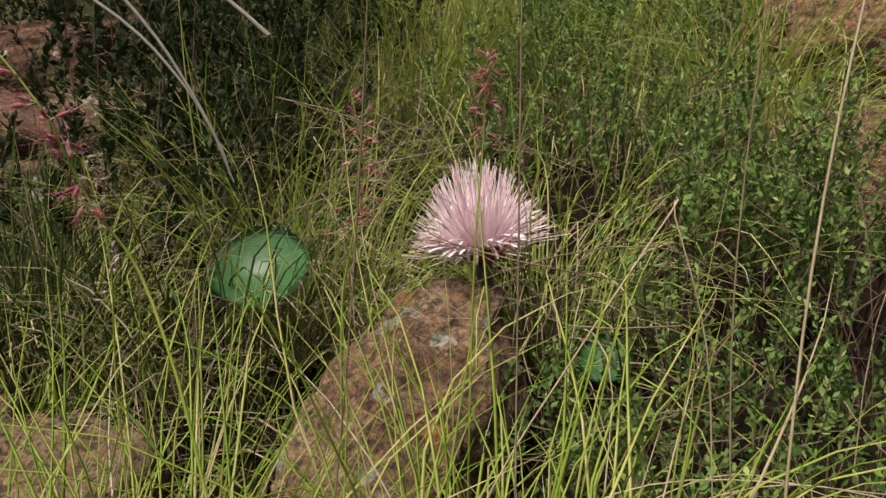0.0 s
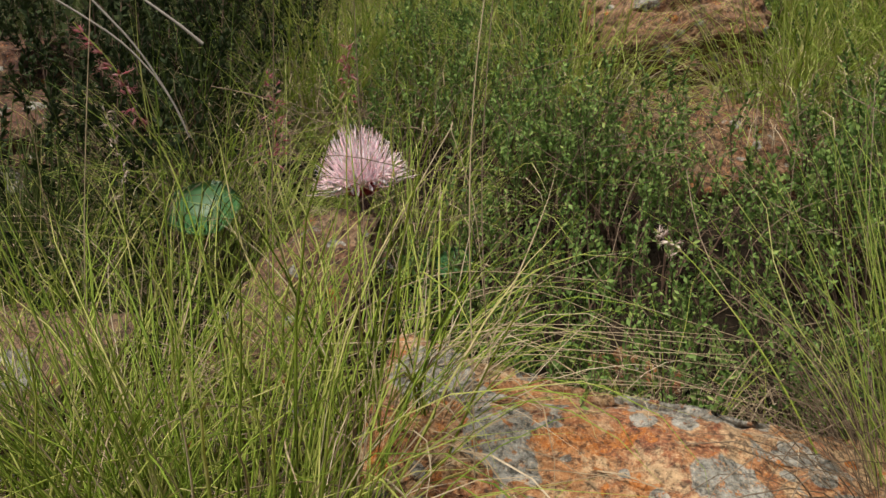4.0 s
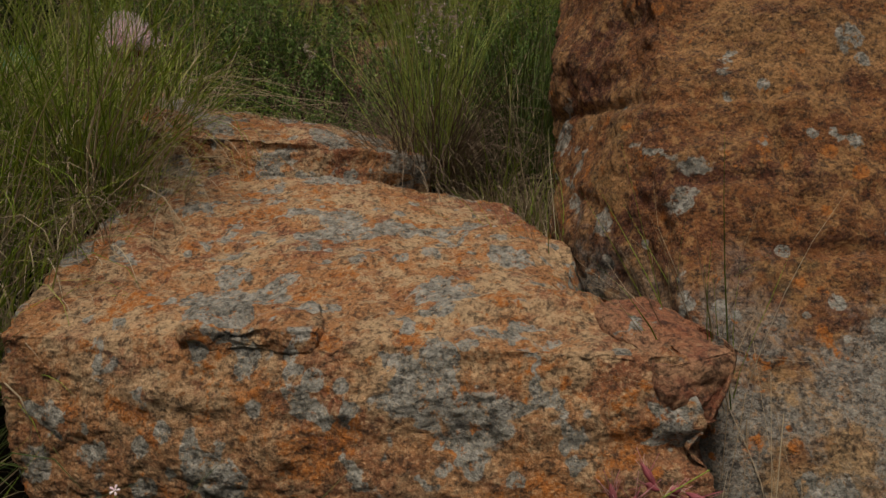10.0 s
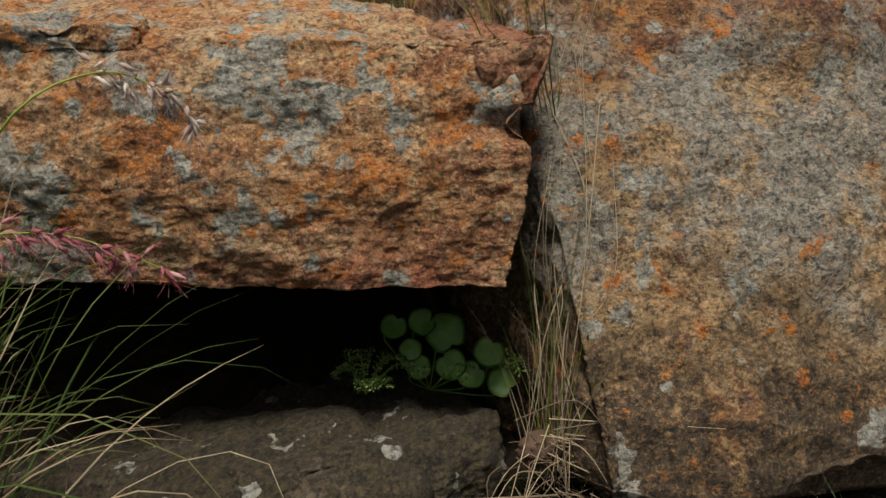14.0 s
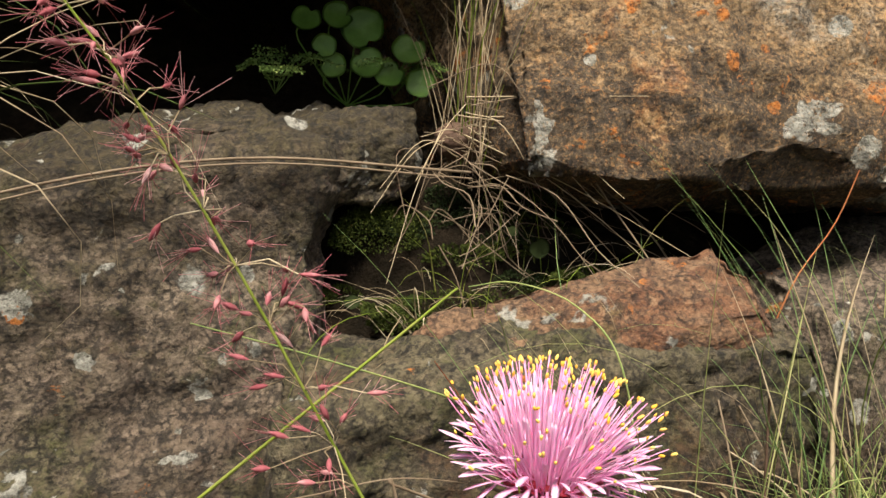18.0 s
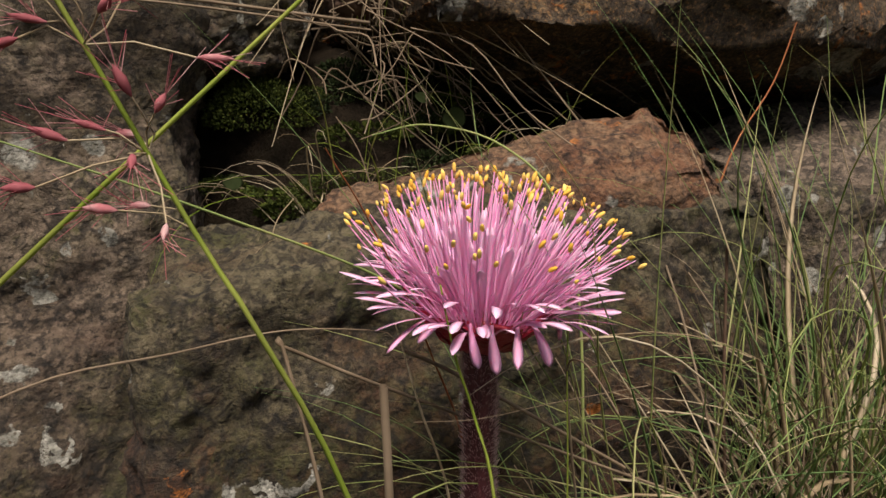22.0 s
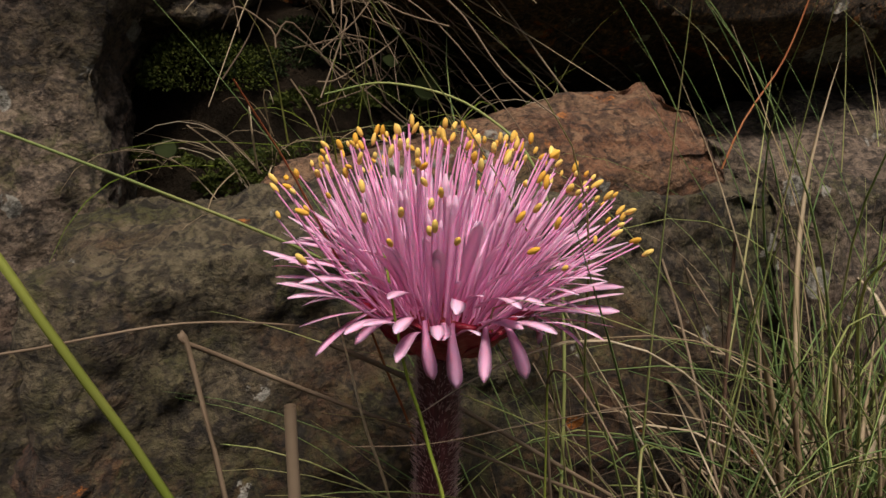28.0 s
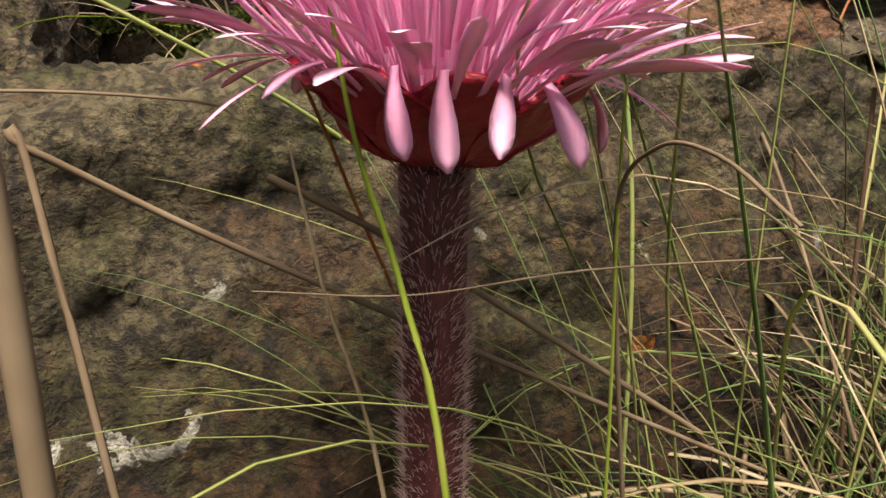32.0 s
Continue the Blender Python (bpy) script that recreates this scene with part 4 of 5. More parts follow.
nose = boulder("rock_nose", [(0.300, 0.058, -0.386), (0.366, 0.055, -0.374), (0.364, 0.140, -0.364), (0.29, 0.17, -0.358)],
               [(0.300, 0.058, -0.430), (0.346, 0.052, -0.432), (0.344, 0.130, -0.44), (0.29, 0.16, -0.44)], ROCK_EDGE, n=36, round_=0.3, lumps=0.010, lump_scale=14, strata=0.003, grit=0.002, seed=0.9)
nose.parent = main_rock
nose["label"] = "jutting reddish corner of the boulder"
rock("boulder", "low orange sandstone ledge behind the boulder",
     [(-0.10, 0.560, -0.200), (0.25, 0.552, -0.244), (0.26, 0.66, -0.212), (-0.10, 0.70, -0.150)],
     [(-0.10, 0.540, -0.45), (0.27, 0.535, -0.45), (0.27, 0.68, -0.45), (-0.10, 0.72, -0.45)], ROCK_ORANGE, n=80, round_=0.2, seed=1.3, strata=0.005, grit=0.003,
     dents=[(-0.045, 0.56, -0.205, 0.02, 0.04, 0.012, 0.014), (0.1, 0.565, -0.232, 0.10, 0.05, 0.005, 0.006)])
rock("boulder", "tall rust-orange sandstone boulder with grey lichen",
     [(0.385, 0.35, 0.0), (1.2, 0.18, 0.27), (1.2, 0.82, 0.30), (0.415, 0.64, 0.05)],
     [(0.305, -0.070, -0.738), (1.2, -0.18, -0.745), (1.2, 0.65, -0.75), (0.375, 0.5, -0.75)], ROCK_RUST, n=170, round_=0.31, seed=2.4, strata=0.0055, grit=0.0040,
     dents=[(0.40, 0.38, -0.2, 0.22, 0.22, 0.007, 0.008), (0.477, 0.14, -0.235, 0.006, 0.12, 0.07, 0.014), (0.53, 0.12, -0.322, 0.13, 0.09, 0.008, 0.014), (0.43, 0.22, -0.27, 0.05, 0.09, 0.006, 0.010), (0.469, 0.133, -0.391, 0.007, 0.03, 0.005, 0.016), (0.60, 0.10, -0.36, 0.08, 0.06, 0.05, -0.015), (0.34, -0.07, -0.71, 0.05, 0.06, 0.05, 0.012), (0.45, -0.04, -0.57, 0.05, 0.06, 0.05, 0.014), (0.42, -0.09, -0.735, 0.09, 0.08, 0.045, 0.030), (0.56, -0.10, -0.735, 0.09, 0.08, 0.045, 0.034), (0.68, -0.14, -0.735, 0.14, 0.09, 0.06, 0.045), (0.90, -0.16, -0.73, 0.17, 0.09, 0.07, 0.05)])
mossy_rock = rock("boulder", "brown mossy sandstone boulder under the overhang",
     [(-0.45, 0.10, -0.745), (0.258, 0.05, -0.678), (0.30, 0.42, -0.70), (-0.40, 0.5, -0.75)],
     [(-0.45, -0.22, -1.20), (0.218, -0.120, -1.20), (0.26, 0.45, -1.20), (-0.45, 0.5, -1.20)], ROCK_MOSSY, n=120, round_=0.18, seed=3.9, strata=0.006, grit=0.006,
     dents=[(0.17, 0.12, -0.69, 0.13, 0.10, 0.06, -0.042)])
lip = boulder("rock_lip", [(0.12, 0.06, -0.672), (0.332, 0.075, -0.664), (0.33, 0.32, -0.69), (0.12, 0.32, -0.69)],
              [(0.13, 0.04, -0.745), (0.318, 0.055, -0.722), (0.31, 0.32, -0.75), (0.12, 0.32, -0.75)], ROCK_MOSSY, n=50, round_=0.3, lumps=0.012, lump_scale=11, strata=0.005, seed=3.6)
lip.parent = mossy_rock
lip["label"] = "overhanging mossy lip of the boulder"
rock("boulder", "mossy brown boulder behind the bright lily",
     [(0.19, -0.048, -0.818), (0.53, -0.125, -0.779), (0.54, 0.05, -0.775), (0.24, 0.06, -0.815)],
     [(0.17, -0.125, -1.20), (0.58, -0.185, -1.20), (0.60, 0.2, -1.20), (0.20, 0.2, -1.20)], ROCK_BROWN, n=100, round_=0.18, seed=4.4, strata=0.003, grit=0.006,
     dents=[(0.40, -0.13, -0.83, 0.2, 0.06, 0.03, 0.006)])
rock("rock_slab", "bare pinkish sandstone ledge on the mossy boulder",
     [(0.262, -0.045, -0.826), (0.505, -0.105, -0.772), (0.500, -0.050, -0.738), (0.30, 0.005, -0.788)],
     [(0.262, -0.045, -0.86), (0.512, -0.110, -0.806), (0.51, -0.03, -0.83), (0.28, 0.03, -0.86)], ROCK_PINK, n=70, round_=0.3, seed=4.9, strata=0.002, lumps=0.008, lump_scale=11, grit=0.003)
rock("boulder", "low weathered brown boulder behind the grass",
     [(0.55, -0.11, -0.785), (1.3, -0.30, -0.76), (1.3, 0.05, -0.74), (0.56, 0.05, -0.755)],
     [(0.54, -0.15, -1.25), (1.3, -0.35, -1.25), (1.3, 0.2, -1.25), (0.56, 0.2, -1.25)], ROCK_MOSSY, n=60, round_=0.25, seed=5.5, strata=0.006)
rock("boulder", "orange rock slab high on the slope",
     [(0.12, 1.39, 0.16), (0.36, 1.37, 0.21), (0.42, 1.75, 0.30), (0.12, 1.75, 0.26)],
     [(0.11, 1.36, 0.065), (0.38, 1.34, 0.07), (0.44, 1.75, 0.0), (0.10, 1.75, 0.0)], ROCK_WARM, n=60, round_=0.45, lumps=0.030, seed=6.1, strata=0.010,
     dents=[(0.2, 1.38, 0.165, 0.12, 0.1, 0.012, 0.03)])
rock("boulder", "flat orange rock shelf between the shrubs",
     [(-0.02, 1.22, -0.03), (0.50, 1.19, -0.02), (0.52, 1.44, 0.05), (0.0, 1.46, 0.04)],
     [(-0.03, 1.19, -0.12), (0.52, 1.15, -0.13), (0.54, 1.46, -0.16), (0.0, 1.48, -0.16)], ROCK_WARM, n=60, round_=0.45, lumps=0.030, seed=7.2, strata=0.010)
rock("boulder", "reddish rock in the shade of the bushes",
     [(-1.05, 1.20, 0.0), (-0.66, 1.22, 0.0), (-0.64, 1.45, 0.07), (-1.05, 1.45, 0.07)],
     [(-1.05, 1.18, -0.12), (-0.66, 1.20, -0.12), (-0.64, 1.45, -0.12), (-1.05, 1.45, -0.12)], ROCK_RED_SHADED, n=40, round_=0.3, seed=8.3,
     dents=[(-0.8, 1.2, -0.03, 0.2, 0.1, 0.012, 0.03)])
rock("boulder", "red-brown rock high in the shade",
     [(-1.25, 1.45, 0.15), (-0.88, 1.42, 0.14), (-0.86, 1.7, 0.2), (-1.25, 1.7, 0.2)],
     [(-1.25, 1.42, 0.02), (-0.88, 1.40, 0.02), (-0.86, 1.7, 0.0), (-1.25, 1.7, 0.0)], ROCK_RED_SHADED, n=36, round_=0.3, seed=9.4)
rock("boulder", "brown rock ridge beneath the pale lily",
     [(-0.30, 0.67, -0.200), (-0.155, 0.70, -0.19), (-0.150, 0.93, -0.080), (-0.212, 0.93, -0.074)],
     [(-0.36, 0.62, -0.40), (-0.14, 0.62, -0.40), (-0.12, 0.95, -0.32), (-0.26, 0.95, -0.32)], ROCK_TAN, n=50, round_=0.3, seed=10.5, strata=0.006)
rock("boulder", "brown stone in the grass",
     [(-0.64, 0.62, -0.215), (-0.36, 0.60, -0.215), (-0.35, 0.80, -0.165), (-0.62, 0.82, -0.155)],
     [(-0.64, 0.60, -0.40), (-0.31, 0.58, -0.40), (-0.30, 0.82, -0.35), (-0.62, 0.84, -0.35)], ROCK_TAN, n=36, round_=0.3, seed=11.5)
rock("stone", "small orange stone beside the ledge",
     [(0.06, 0.80, -0.235), (0.15, 0.81, -0.23), (0.15, 0.87, -0.225), (0.06, 0.87, -0.225)],
     [(0.06, 0.79, -0.32), (0.15, 0.80, -0.32), (0.15, 0.88, -0.32), (0.06, 0.88, -0.32)], ROCK_RUST, n=20, round_=0.5, lumps=0.008, lump_scale=20, strata=0.004, seed=12.6)

# ---- upper slope: grass, shrubs, the pale lily ----
tuft_kinds = [
    grass_tuft("dense tuft of fine green grass with dry blades", 270, 110, 0.055, 0.34, 0.32, 0.95, 0.0012, GRASS, 11, rings=8),
    grass_tuft("arching tuft of green and straw-coloured grass", 210, 170, 0.06, 0.31, 0.46, 1.4, 0.0012, GRASS, 12, rings=9),
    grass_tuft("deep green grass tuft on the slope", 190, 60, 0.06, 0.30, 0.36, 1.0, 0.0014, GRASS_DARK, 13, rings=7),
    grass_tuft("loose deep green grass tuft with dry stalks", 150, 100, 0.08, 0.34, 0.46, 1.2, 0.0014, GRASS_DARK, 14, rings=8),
    grass_tuft("fine drooping tuft of light green grass", 210, 130, 0.06, 0.34, 0.60, 1.9, 0.0011, GRASS_LIGHT, 15, rings=10),
]
first = [True] * len(tuft_kinds)


def plant_tuft(kind, x, y, z=None, turn=0.0, tilt=0.0, roll=0.0):
    if first[kind]:
        first[kind] = False
        return set_at(tuft_kinds[kind], x, y, z, turn, tilt, roll)
    return copy_thing(tuft_kinds[kind], pose(x, y, ground_height(x, y) - 0.01 if z is None else z, tilt, roll, turn))


# the big tuft beside the boulder
plant_tuft(0, -0.15, 0.50, -0.31, 0)
plant_tuft(0, -0.27, 0.62, -0.32, 70)
plant_tuft(1, -0.25, 0.44, -0.36, 140)
plant_tuft(0, -0.29, 0.53, -0.34, 200)
plant_tuft(1, -0.36, 0.46, -0.40, 260)
plant_tuft(0, -0.42, 0.56, -0.36, 310)
plant_tuft(1, -0.22, 0.36, -0.46, 20)
plant_tuft(0, -0.50, 0.45, -0.44, 110)
plant_tuft(1, -0.11, 0.655, -0.26, 215)
# lower left, under the end of the boulder
plant_tuft(2, -0.27, 0.26, -0.58, 40)
plant_tuft(3, -0.42, 0.30, -0.60, 140)
# the fountain of grass between the boulders
scatter = random.Random(21)
for k in range(210):
    y = 0.95 + 1.75 * scatter.random() ** 0.8
    x = scatter.uniform(-1.0 - 0.25 * y, 0.7 + 0.55 * y)
    # leave room for the rocks, the shrubs and the lily
    if -0.10 < x < 0.55 and y < 1.46:
        continue
    if -0.33 < x < -0.05 and y < 1.02:
        continue
    if x < -0.5 and y < 1.6:
        continue
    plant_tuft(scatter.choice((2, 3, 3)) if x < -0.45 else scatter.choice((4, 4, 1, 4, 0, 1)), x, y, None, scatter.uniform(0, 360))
for x, y in ((0.06, 1.34), (0.42, 1.36), (0.36, 1.30), (0.48, 1.30), (0.10, 1.30), (0.02, 1.40)):
    plant_tuft(4, x, y, None, 700 * x)
for k in range(26):
    y = scatter.uniform(0.62, 0.98)
    x = scatter.uniform(-0.95, -0.38)
    if x > -0.66 and y < 0.84:
        continue
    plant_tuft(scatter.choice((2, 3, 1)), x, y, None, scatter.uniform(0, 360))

fountain = grass_tuft("upright green grass tuft above a skirt of dead blades", 190, 0, 0.032, 0.36, 0.22, 0.45, 0.0009, GRASS_LIGHT, 31, rings=8)
set_at(fountain, 0.262, 0.62, -0.28)
skirt_rng = np.random.default_rng(32)
v, f = tubes(blade_lines(skirt_rng, 700, 0.05, 0.80, 2.0, 0.24, 9), taper(700, 9, 0.0008, skirt_rng), 3, 0.5)
tagged(fast_mesh("dead_grass", v, f, DEADWOOD, fountain, "drooping dead grey-brown blades"), kind="stuff")
plant_tuft(2, 0.42, 0.70, -0.27, 60)

shrub_kinds = [shrub("low green heath shrub with tiny leaves", 15, 0.19, 0.9, 41, 46, 0.0078), shrub("low green heath shrub with bare twigs below", 12, 0.22, 1.1, 42, 40, 0.0078),
               shrub("sprawling heath shrub with woody stems", 14, 0.16, 1.5, 43, 34, 0.0075)]
shrub_first = [True] * 3


def plant_shrub(kind, x, y, z=None, turn=0.0):
    m = pose(x, y, ground_height(x, y) - 0.01 if z is None else z, 0, 0, turn)
    if shrub_first[kind]:
        shrub_first[kind] = False
        shrub_kinds[kind].matrix_basis = m
        return shrub_kinds[kind]
    return copy_thing(shrub_kinds[kind], m)


for k in range(46):
    y = scatter.uniform(0.90, 1.17)
    x = scatter.uniform(-0.08, 0.75)
    if 0.06 < x < 0.46 and y > 1.09:
        continue
    plant_shrub(k % 3, x, y, None, scatter.uniform(0, 360))
dark_bush = shrub("dark leafy bush with the slope's shade in its colour", 16, 0.34, 1.2, 44, 44, 0.012, SHADED_LEAF)
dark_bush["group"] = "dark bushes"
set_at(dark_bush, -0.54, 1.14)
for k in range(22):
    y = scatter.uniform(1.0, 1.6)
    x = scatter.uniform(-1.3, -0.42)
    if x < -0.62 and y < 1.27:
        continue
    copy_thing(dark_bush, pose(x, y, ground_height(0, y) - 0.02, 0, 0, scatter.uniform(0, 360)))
for x, y in ((0.08, 0.88), (0.20, 0.87), (0.13, 0.93), (0.02, 0.80), (0.11, 0.79), (0.19, 0.77), (0.27, 0.78), (0.34, 0.82), (0.06, 0.74), (-0.03, 0.83), (-0.06, 0.88), (-0.09, 0.80)):
    plant_shrub(2, x, y, ground_height(x, y) - 0.05, 400 * x)
for k in range(26):
    y = scatter.uniform(1.15, 1.6)
    x = scatter.choice((scatter.uniform(-0.25, 0.02), scatter.uniform(0.48, 1.1), scatter.uniform(0.0, 0.5)))
    if 0.10 < x < 0.36 and y < 1.45:
        continue
    plant_shrub(k % 3, x, y, None, scatter.uniform(0, 360))

paintbrush_lily("pale pink lily flower on a short maroon stem", [(-0.155, 0.93, -0.22), (-0.160, 0.93, -0.14), (-0.168, 0.935, -0.078)], 71, PALE_PETAL, PALE_PETAL,
                420, 130, 0.057, 0.074, 0.012, anthers=False, tilt=8, tilt_to=200, upright=1.1, rim_petals=50)

# ---- lower nook: the bright lily ----
paintbrush_lily("bright pink lily flower with yellow anthers on a hairy maroon stem",
                [(0.300, -0.166, -1.12), (0.2935, -0.172, -0.92), (0.2885, -0.178, -0.8150)], 72, PETAL, FILAMENT, 165, 190, 0.0485, 0.0600, 0.0400, tilt=3, tilt_to=-20, rim_petals=38)


# ---- the broad leaf beside the pale lily ----
def broad_leaf(label, at, radius, normal, seed, group=""):
    me, m4 = round_leaf(label, at, radius, normal, seed, BROADLEAF, notch=False, name="broad_leaf", cup=0.35)
    ob = new("broad_leaf", me)
    ob.matrix_basis = m4
    return tagged(ob, label, "leaf", group)


broad_leaf("broad smooth green leaf lying in the grass", (-0.338, 0.915, -0.095), 0.040, (0.1, -0.62, 0.78), 3, "broad leaves")
broad_leaf("broad green leaf half hidden under the pale lily", (-0.075, 0.96, -0.160), 0.022, (-0.1, -0.62, 0.78), 4, "broad leaves")

# ---- stalks with seeds on the upper slope ----
seed_head("red fluffy grass seed head on a thin stalk", [(-0.16, 0.57, -0.30), (-0.19, 0.585, -0.10), (-0.215, 0.597, -0.02), (-0.230, 0.593, 0.010), (-0.240, 0.587, 0.040), (-0.262, 0.586, 0.066)], 20, 0.0045, 0.0062, SPIKELET_RED, 81, 0.0007, 0.60, awn=0.8)
seed_head("red fluffy grass seed head on a thin stalk", [(-0.145, 0.75, -0.30), (-0.143, 0.75, -0.06), (-0.140, 0.755, 0.02), (-0.138, 0.75, 0.064)], 22, 0.007, 0.006, SPIKELET_RED, 82, 0.0008, 0.72)
seed_head("brownish pink grass seed head on a thin stalk", [(-0.22, 0.765, -0.30), (-0.218, 0.765, -0.09), (-0.212, 0.765, -0.039), (-0.203, 0.765, 0.005), (-0.21, 0.765, 0.045)], 34, 0.016, 0.0055, SPIKELET_RED, 83, 0.0009, 0.55)
seed_head("pale grass seed head with thin stalk", [(-0.30, 0.70, -0.30), (-0.31, 0.70, -0.12), (-0.30, 0.69, -0.03), (-0.31, 0.69, 0.02)], 16, 0.010, 0.005, SPIKELET_PALE, 84, 0.0007, 0.6)
seed_head("single straw-coloured grass seed head", [(0.21, 0.62, -0.26), (0.17, 0.66, -0.17), (0.13, 0.71, -0.11), (0.100, 0.735, -0.082)], 16, 0.004, 0.006, SPIKELET_PALE, 85, 0.0008, 0.82)
for k, (tip, n, sd) in enumerate((((0.253, 0.50, 0.065), 22, 86), ((0.182, 0.47, 0.005), 24, 87), ((0.290, 0.50, 0.045), 22, 88), ((0.222, 0.468, -0.035), 34, 89), ((0.262, 0.43, 0.03), 20, 90),
                                  ((0.232, 0.55, 0.02), 20, 91), ((0.245, 0.45, -0.025), 26, 92))):
    b0 = (0.265 + 0.01 * (k % 3 - 1), 0.60 - 0.008 * k, -0.28)
    mid = tuple(b0[i] * 0.55 + tip[i] * 0.45 for i in range(3))
    seed_head("pale airy grass seed head above the tuft", [b0, (mid[0] + 0.012, mid[1], mid[2] + 0.02), tip], n + 12, 0.020, 0.0060, SPIKELET_PALE, sd, 0.0007, 0.60)
seed_head("pink fluffy grass seed head on a drooping stalk", [(0.35, 0.56, -0.30), (0.34, 0.50, -0.12), (0.31, 0.44, -0.04), (0.285, 0.42, -0.05)], 26, 0.009, 0.006, SPIKELET_RED, 93, 0.0008, 0.7)
stalk("stick", "bare grey dead stick", [(-0.296, 0.80, -0.008), (-0.310, 0.80, 0.025), (-0.329, 0.80, 0.053), (-0.364, 0.80, 0.086), (-0.45, 0.80, 0.14)], 0.0005, 0.0012, STICK, 18, 6, 1.0, "stick")
stalk("stick", "bare grey dead stick", [(-0.298, 0.80, -0.004), (-0.303, 0.80, 0.012), (-0.322, 0.80, 0.047), (-0.350, 0.80, 0.086), (-0.42, 0.80, 0.16)], 0.0005, 0.0012, STICK, 18, 6, 1.0, "stick")
stalk("stick", "pale split grey twig", [(-0.346, 0.96, 0.088), (-0.375, 0.96, 0.112), (-0.43, 0.97, 0.15)], 0.0022, 0.0014, STICK, 14, 6, 1.0, "stick")
for k, pts in enumerate(([(-0.16, 0.68, -0.22), (-0.125, 0.70, -0.13), (-0.090, 0.71, -0.065), (-0.0545, 0.72, -0.004), (-0.0530, 0.72, -0.006), (-0.037, 0.715, -0.06), (-0.03, 0.71, -0.13)], [(-0.10, 0.60, -0.26), (-0.11, 0.66, -0.06), (-0.115, 0.68, 0.14)],
                         [(-0.03, 0.58, -0.22), (-0.03, 0.60, 0.0), (-0.005, 0.62, 0.18)], [(-0.02, 0.64, -0.24), (-0.03, 0.70, -0.05), (-0.02, 0.74, 0.12)], [(-0.26, 0.56, -0.30), (-0.27, 0.58, -0.1), (-0.24, 0.58, 0.12)],
                         [(-0.19, 0.62, -0.28), (-0.175, 0.66, -0.05), (-0.16, 0.66, 0.16)])):
    stalk("grass_stalk", "tall dry bent grass stalk", pts, 0.0005, 0.0003, DEADWOOD if k % 2 else STRAW, 24, 4)

# ---- the cleft between the boulders: dead grass and roots ----
cleft = tagged(new("dead_grass"), "hanging dead grass and roots in the cleft", "grass")
crng = np.random.default_rng(55)
lines = []
for i in range(22):
    x0 = crng.uniform(0.365, 0.40)
    a = np.array([x0, crng.uniform(0.04, 0.16), crng.uniform(-0.48, -0.37)])
    c_ = np.array([0.358 + crng.normal(0, 0.014), crng.normal(0.048, 0.015), -0.69 + crng.normal(0, 0.02)])
    m1 = a * 0.6 + c_ * 0.4 + np.array([crng.normal(0.004, 0.008), -0.015 + crng.normal(0, 0.012), crng.normal(0, 0.02)])
    m2 = a * 0.3 + c_ * 0.7 + np.array([crng.normal(0.0, 0.009), -0.01 + crng.normal(0, 0.012), crng.normal(0, 0.02)])
    lines.append(smooth_line([a, m1, m2, c_], 12)[:12])
k = min(len(q) for q in lines)
v, f = tubes(np.array([q[:k] for q in lines]), np.full((len(lines), k), 0.00042) * crng.uniform(0.4, 1.3, (len(lines), 1)), 4)
tagged(fast_mesh("hanging_straw", v, f, STRAW, cleft), kind="stuff")
lines = []
for i in range(85):
    # most wisps trail down and to the right over the damp soil
    c_ = np.array([0.358 + crng.normal(0, 0.028), 0.04 + crng.normal(0, 0.015), -0.70 + crng.normal(0, 0.022)])
    az_, rr = crng.normal(-0.5, 1.3), crng.uniform(0.03, 0.15)
    e = c_ + np.array([rr * math.cos(az_), rr * 0.5 * math.sin(az_) - 0.01, -abs(crng.normal(0.02, 0.045))])
    m1 = c_ * 0.65 + e * 0.35 + crng.normal(0, 0.006, 3) + np.array([0, 0, 0.010])
    m2 = c_ * 0.3 + e * 0.7 + crng.normal(0, 0.006, 3)
    lines.append(smooth_line([c_, m1, m2, e], 12)[:12])
k = min(len(q) for q in lines)
v, f = tubes(np.array([q[:k] for q in lines]), np.full((len(lines), k), 0.00036) * crng.uniform(0.4, 1.5, (len(lines), 1)), 4)
tagged(fast_mesh("tangled_straw", v, f, DEADWOOD, cleft), kind="stuff")
# long straws that lean out of the cleft over the slab and the pocket
for i in range(26):
    c_ = np.array([0.350 + crng.normal(0, 0.012), 0.045 + crng.normal(0, 0.01), -0.672 + crng.normal(0, 0.012)])
    e = c_ + np.array([crng.uniform(-0.09, 0.16), crng.uniform(-0.10, -0.02), crng.uniform(-0.12, 0.02)])
    stalk("dead_stalk", "thin dry straw leaning out of the cleft", [tuple(c_), tuple(c_ * 0.5 + e * 0.5 + np.array([0, 0, crng.uniform(0.0, 0.02)])), tuple(e)], 0.0005, 0.0002, STRAW if i % 3 else DEADWOOD, 12, 4)
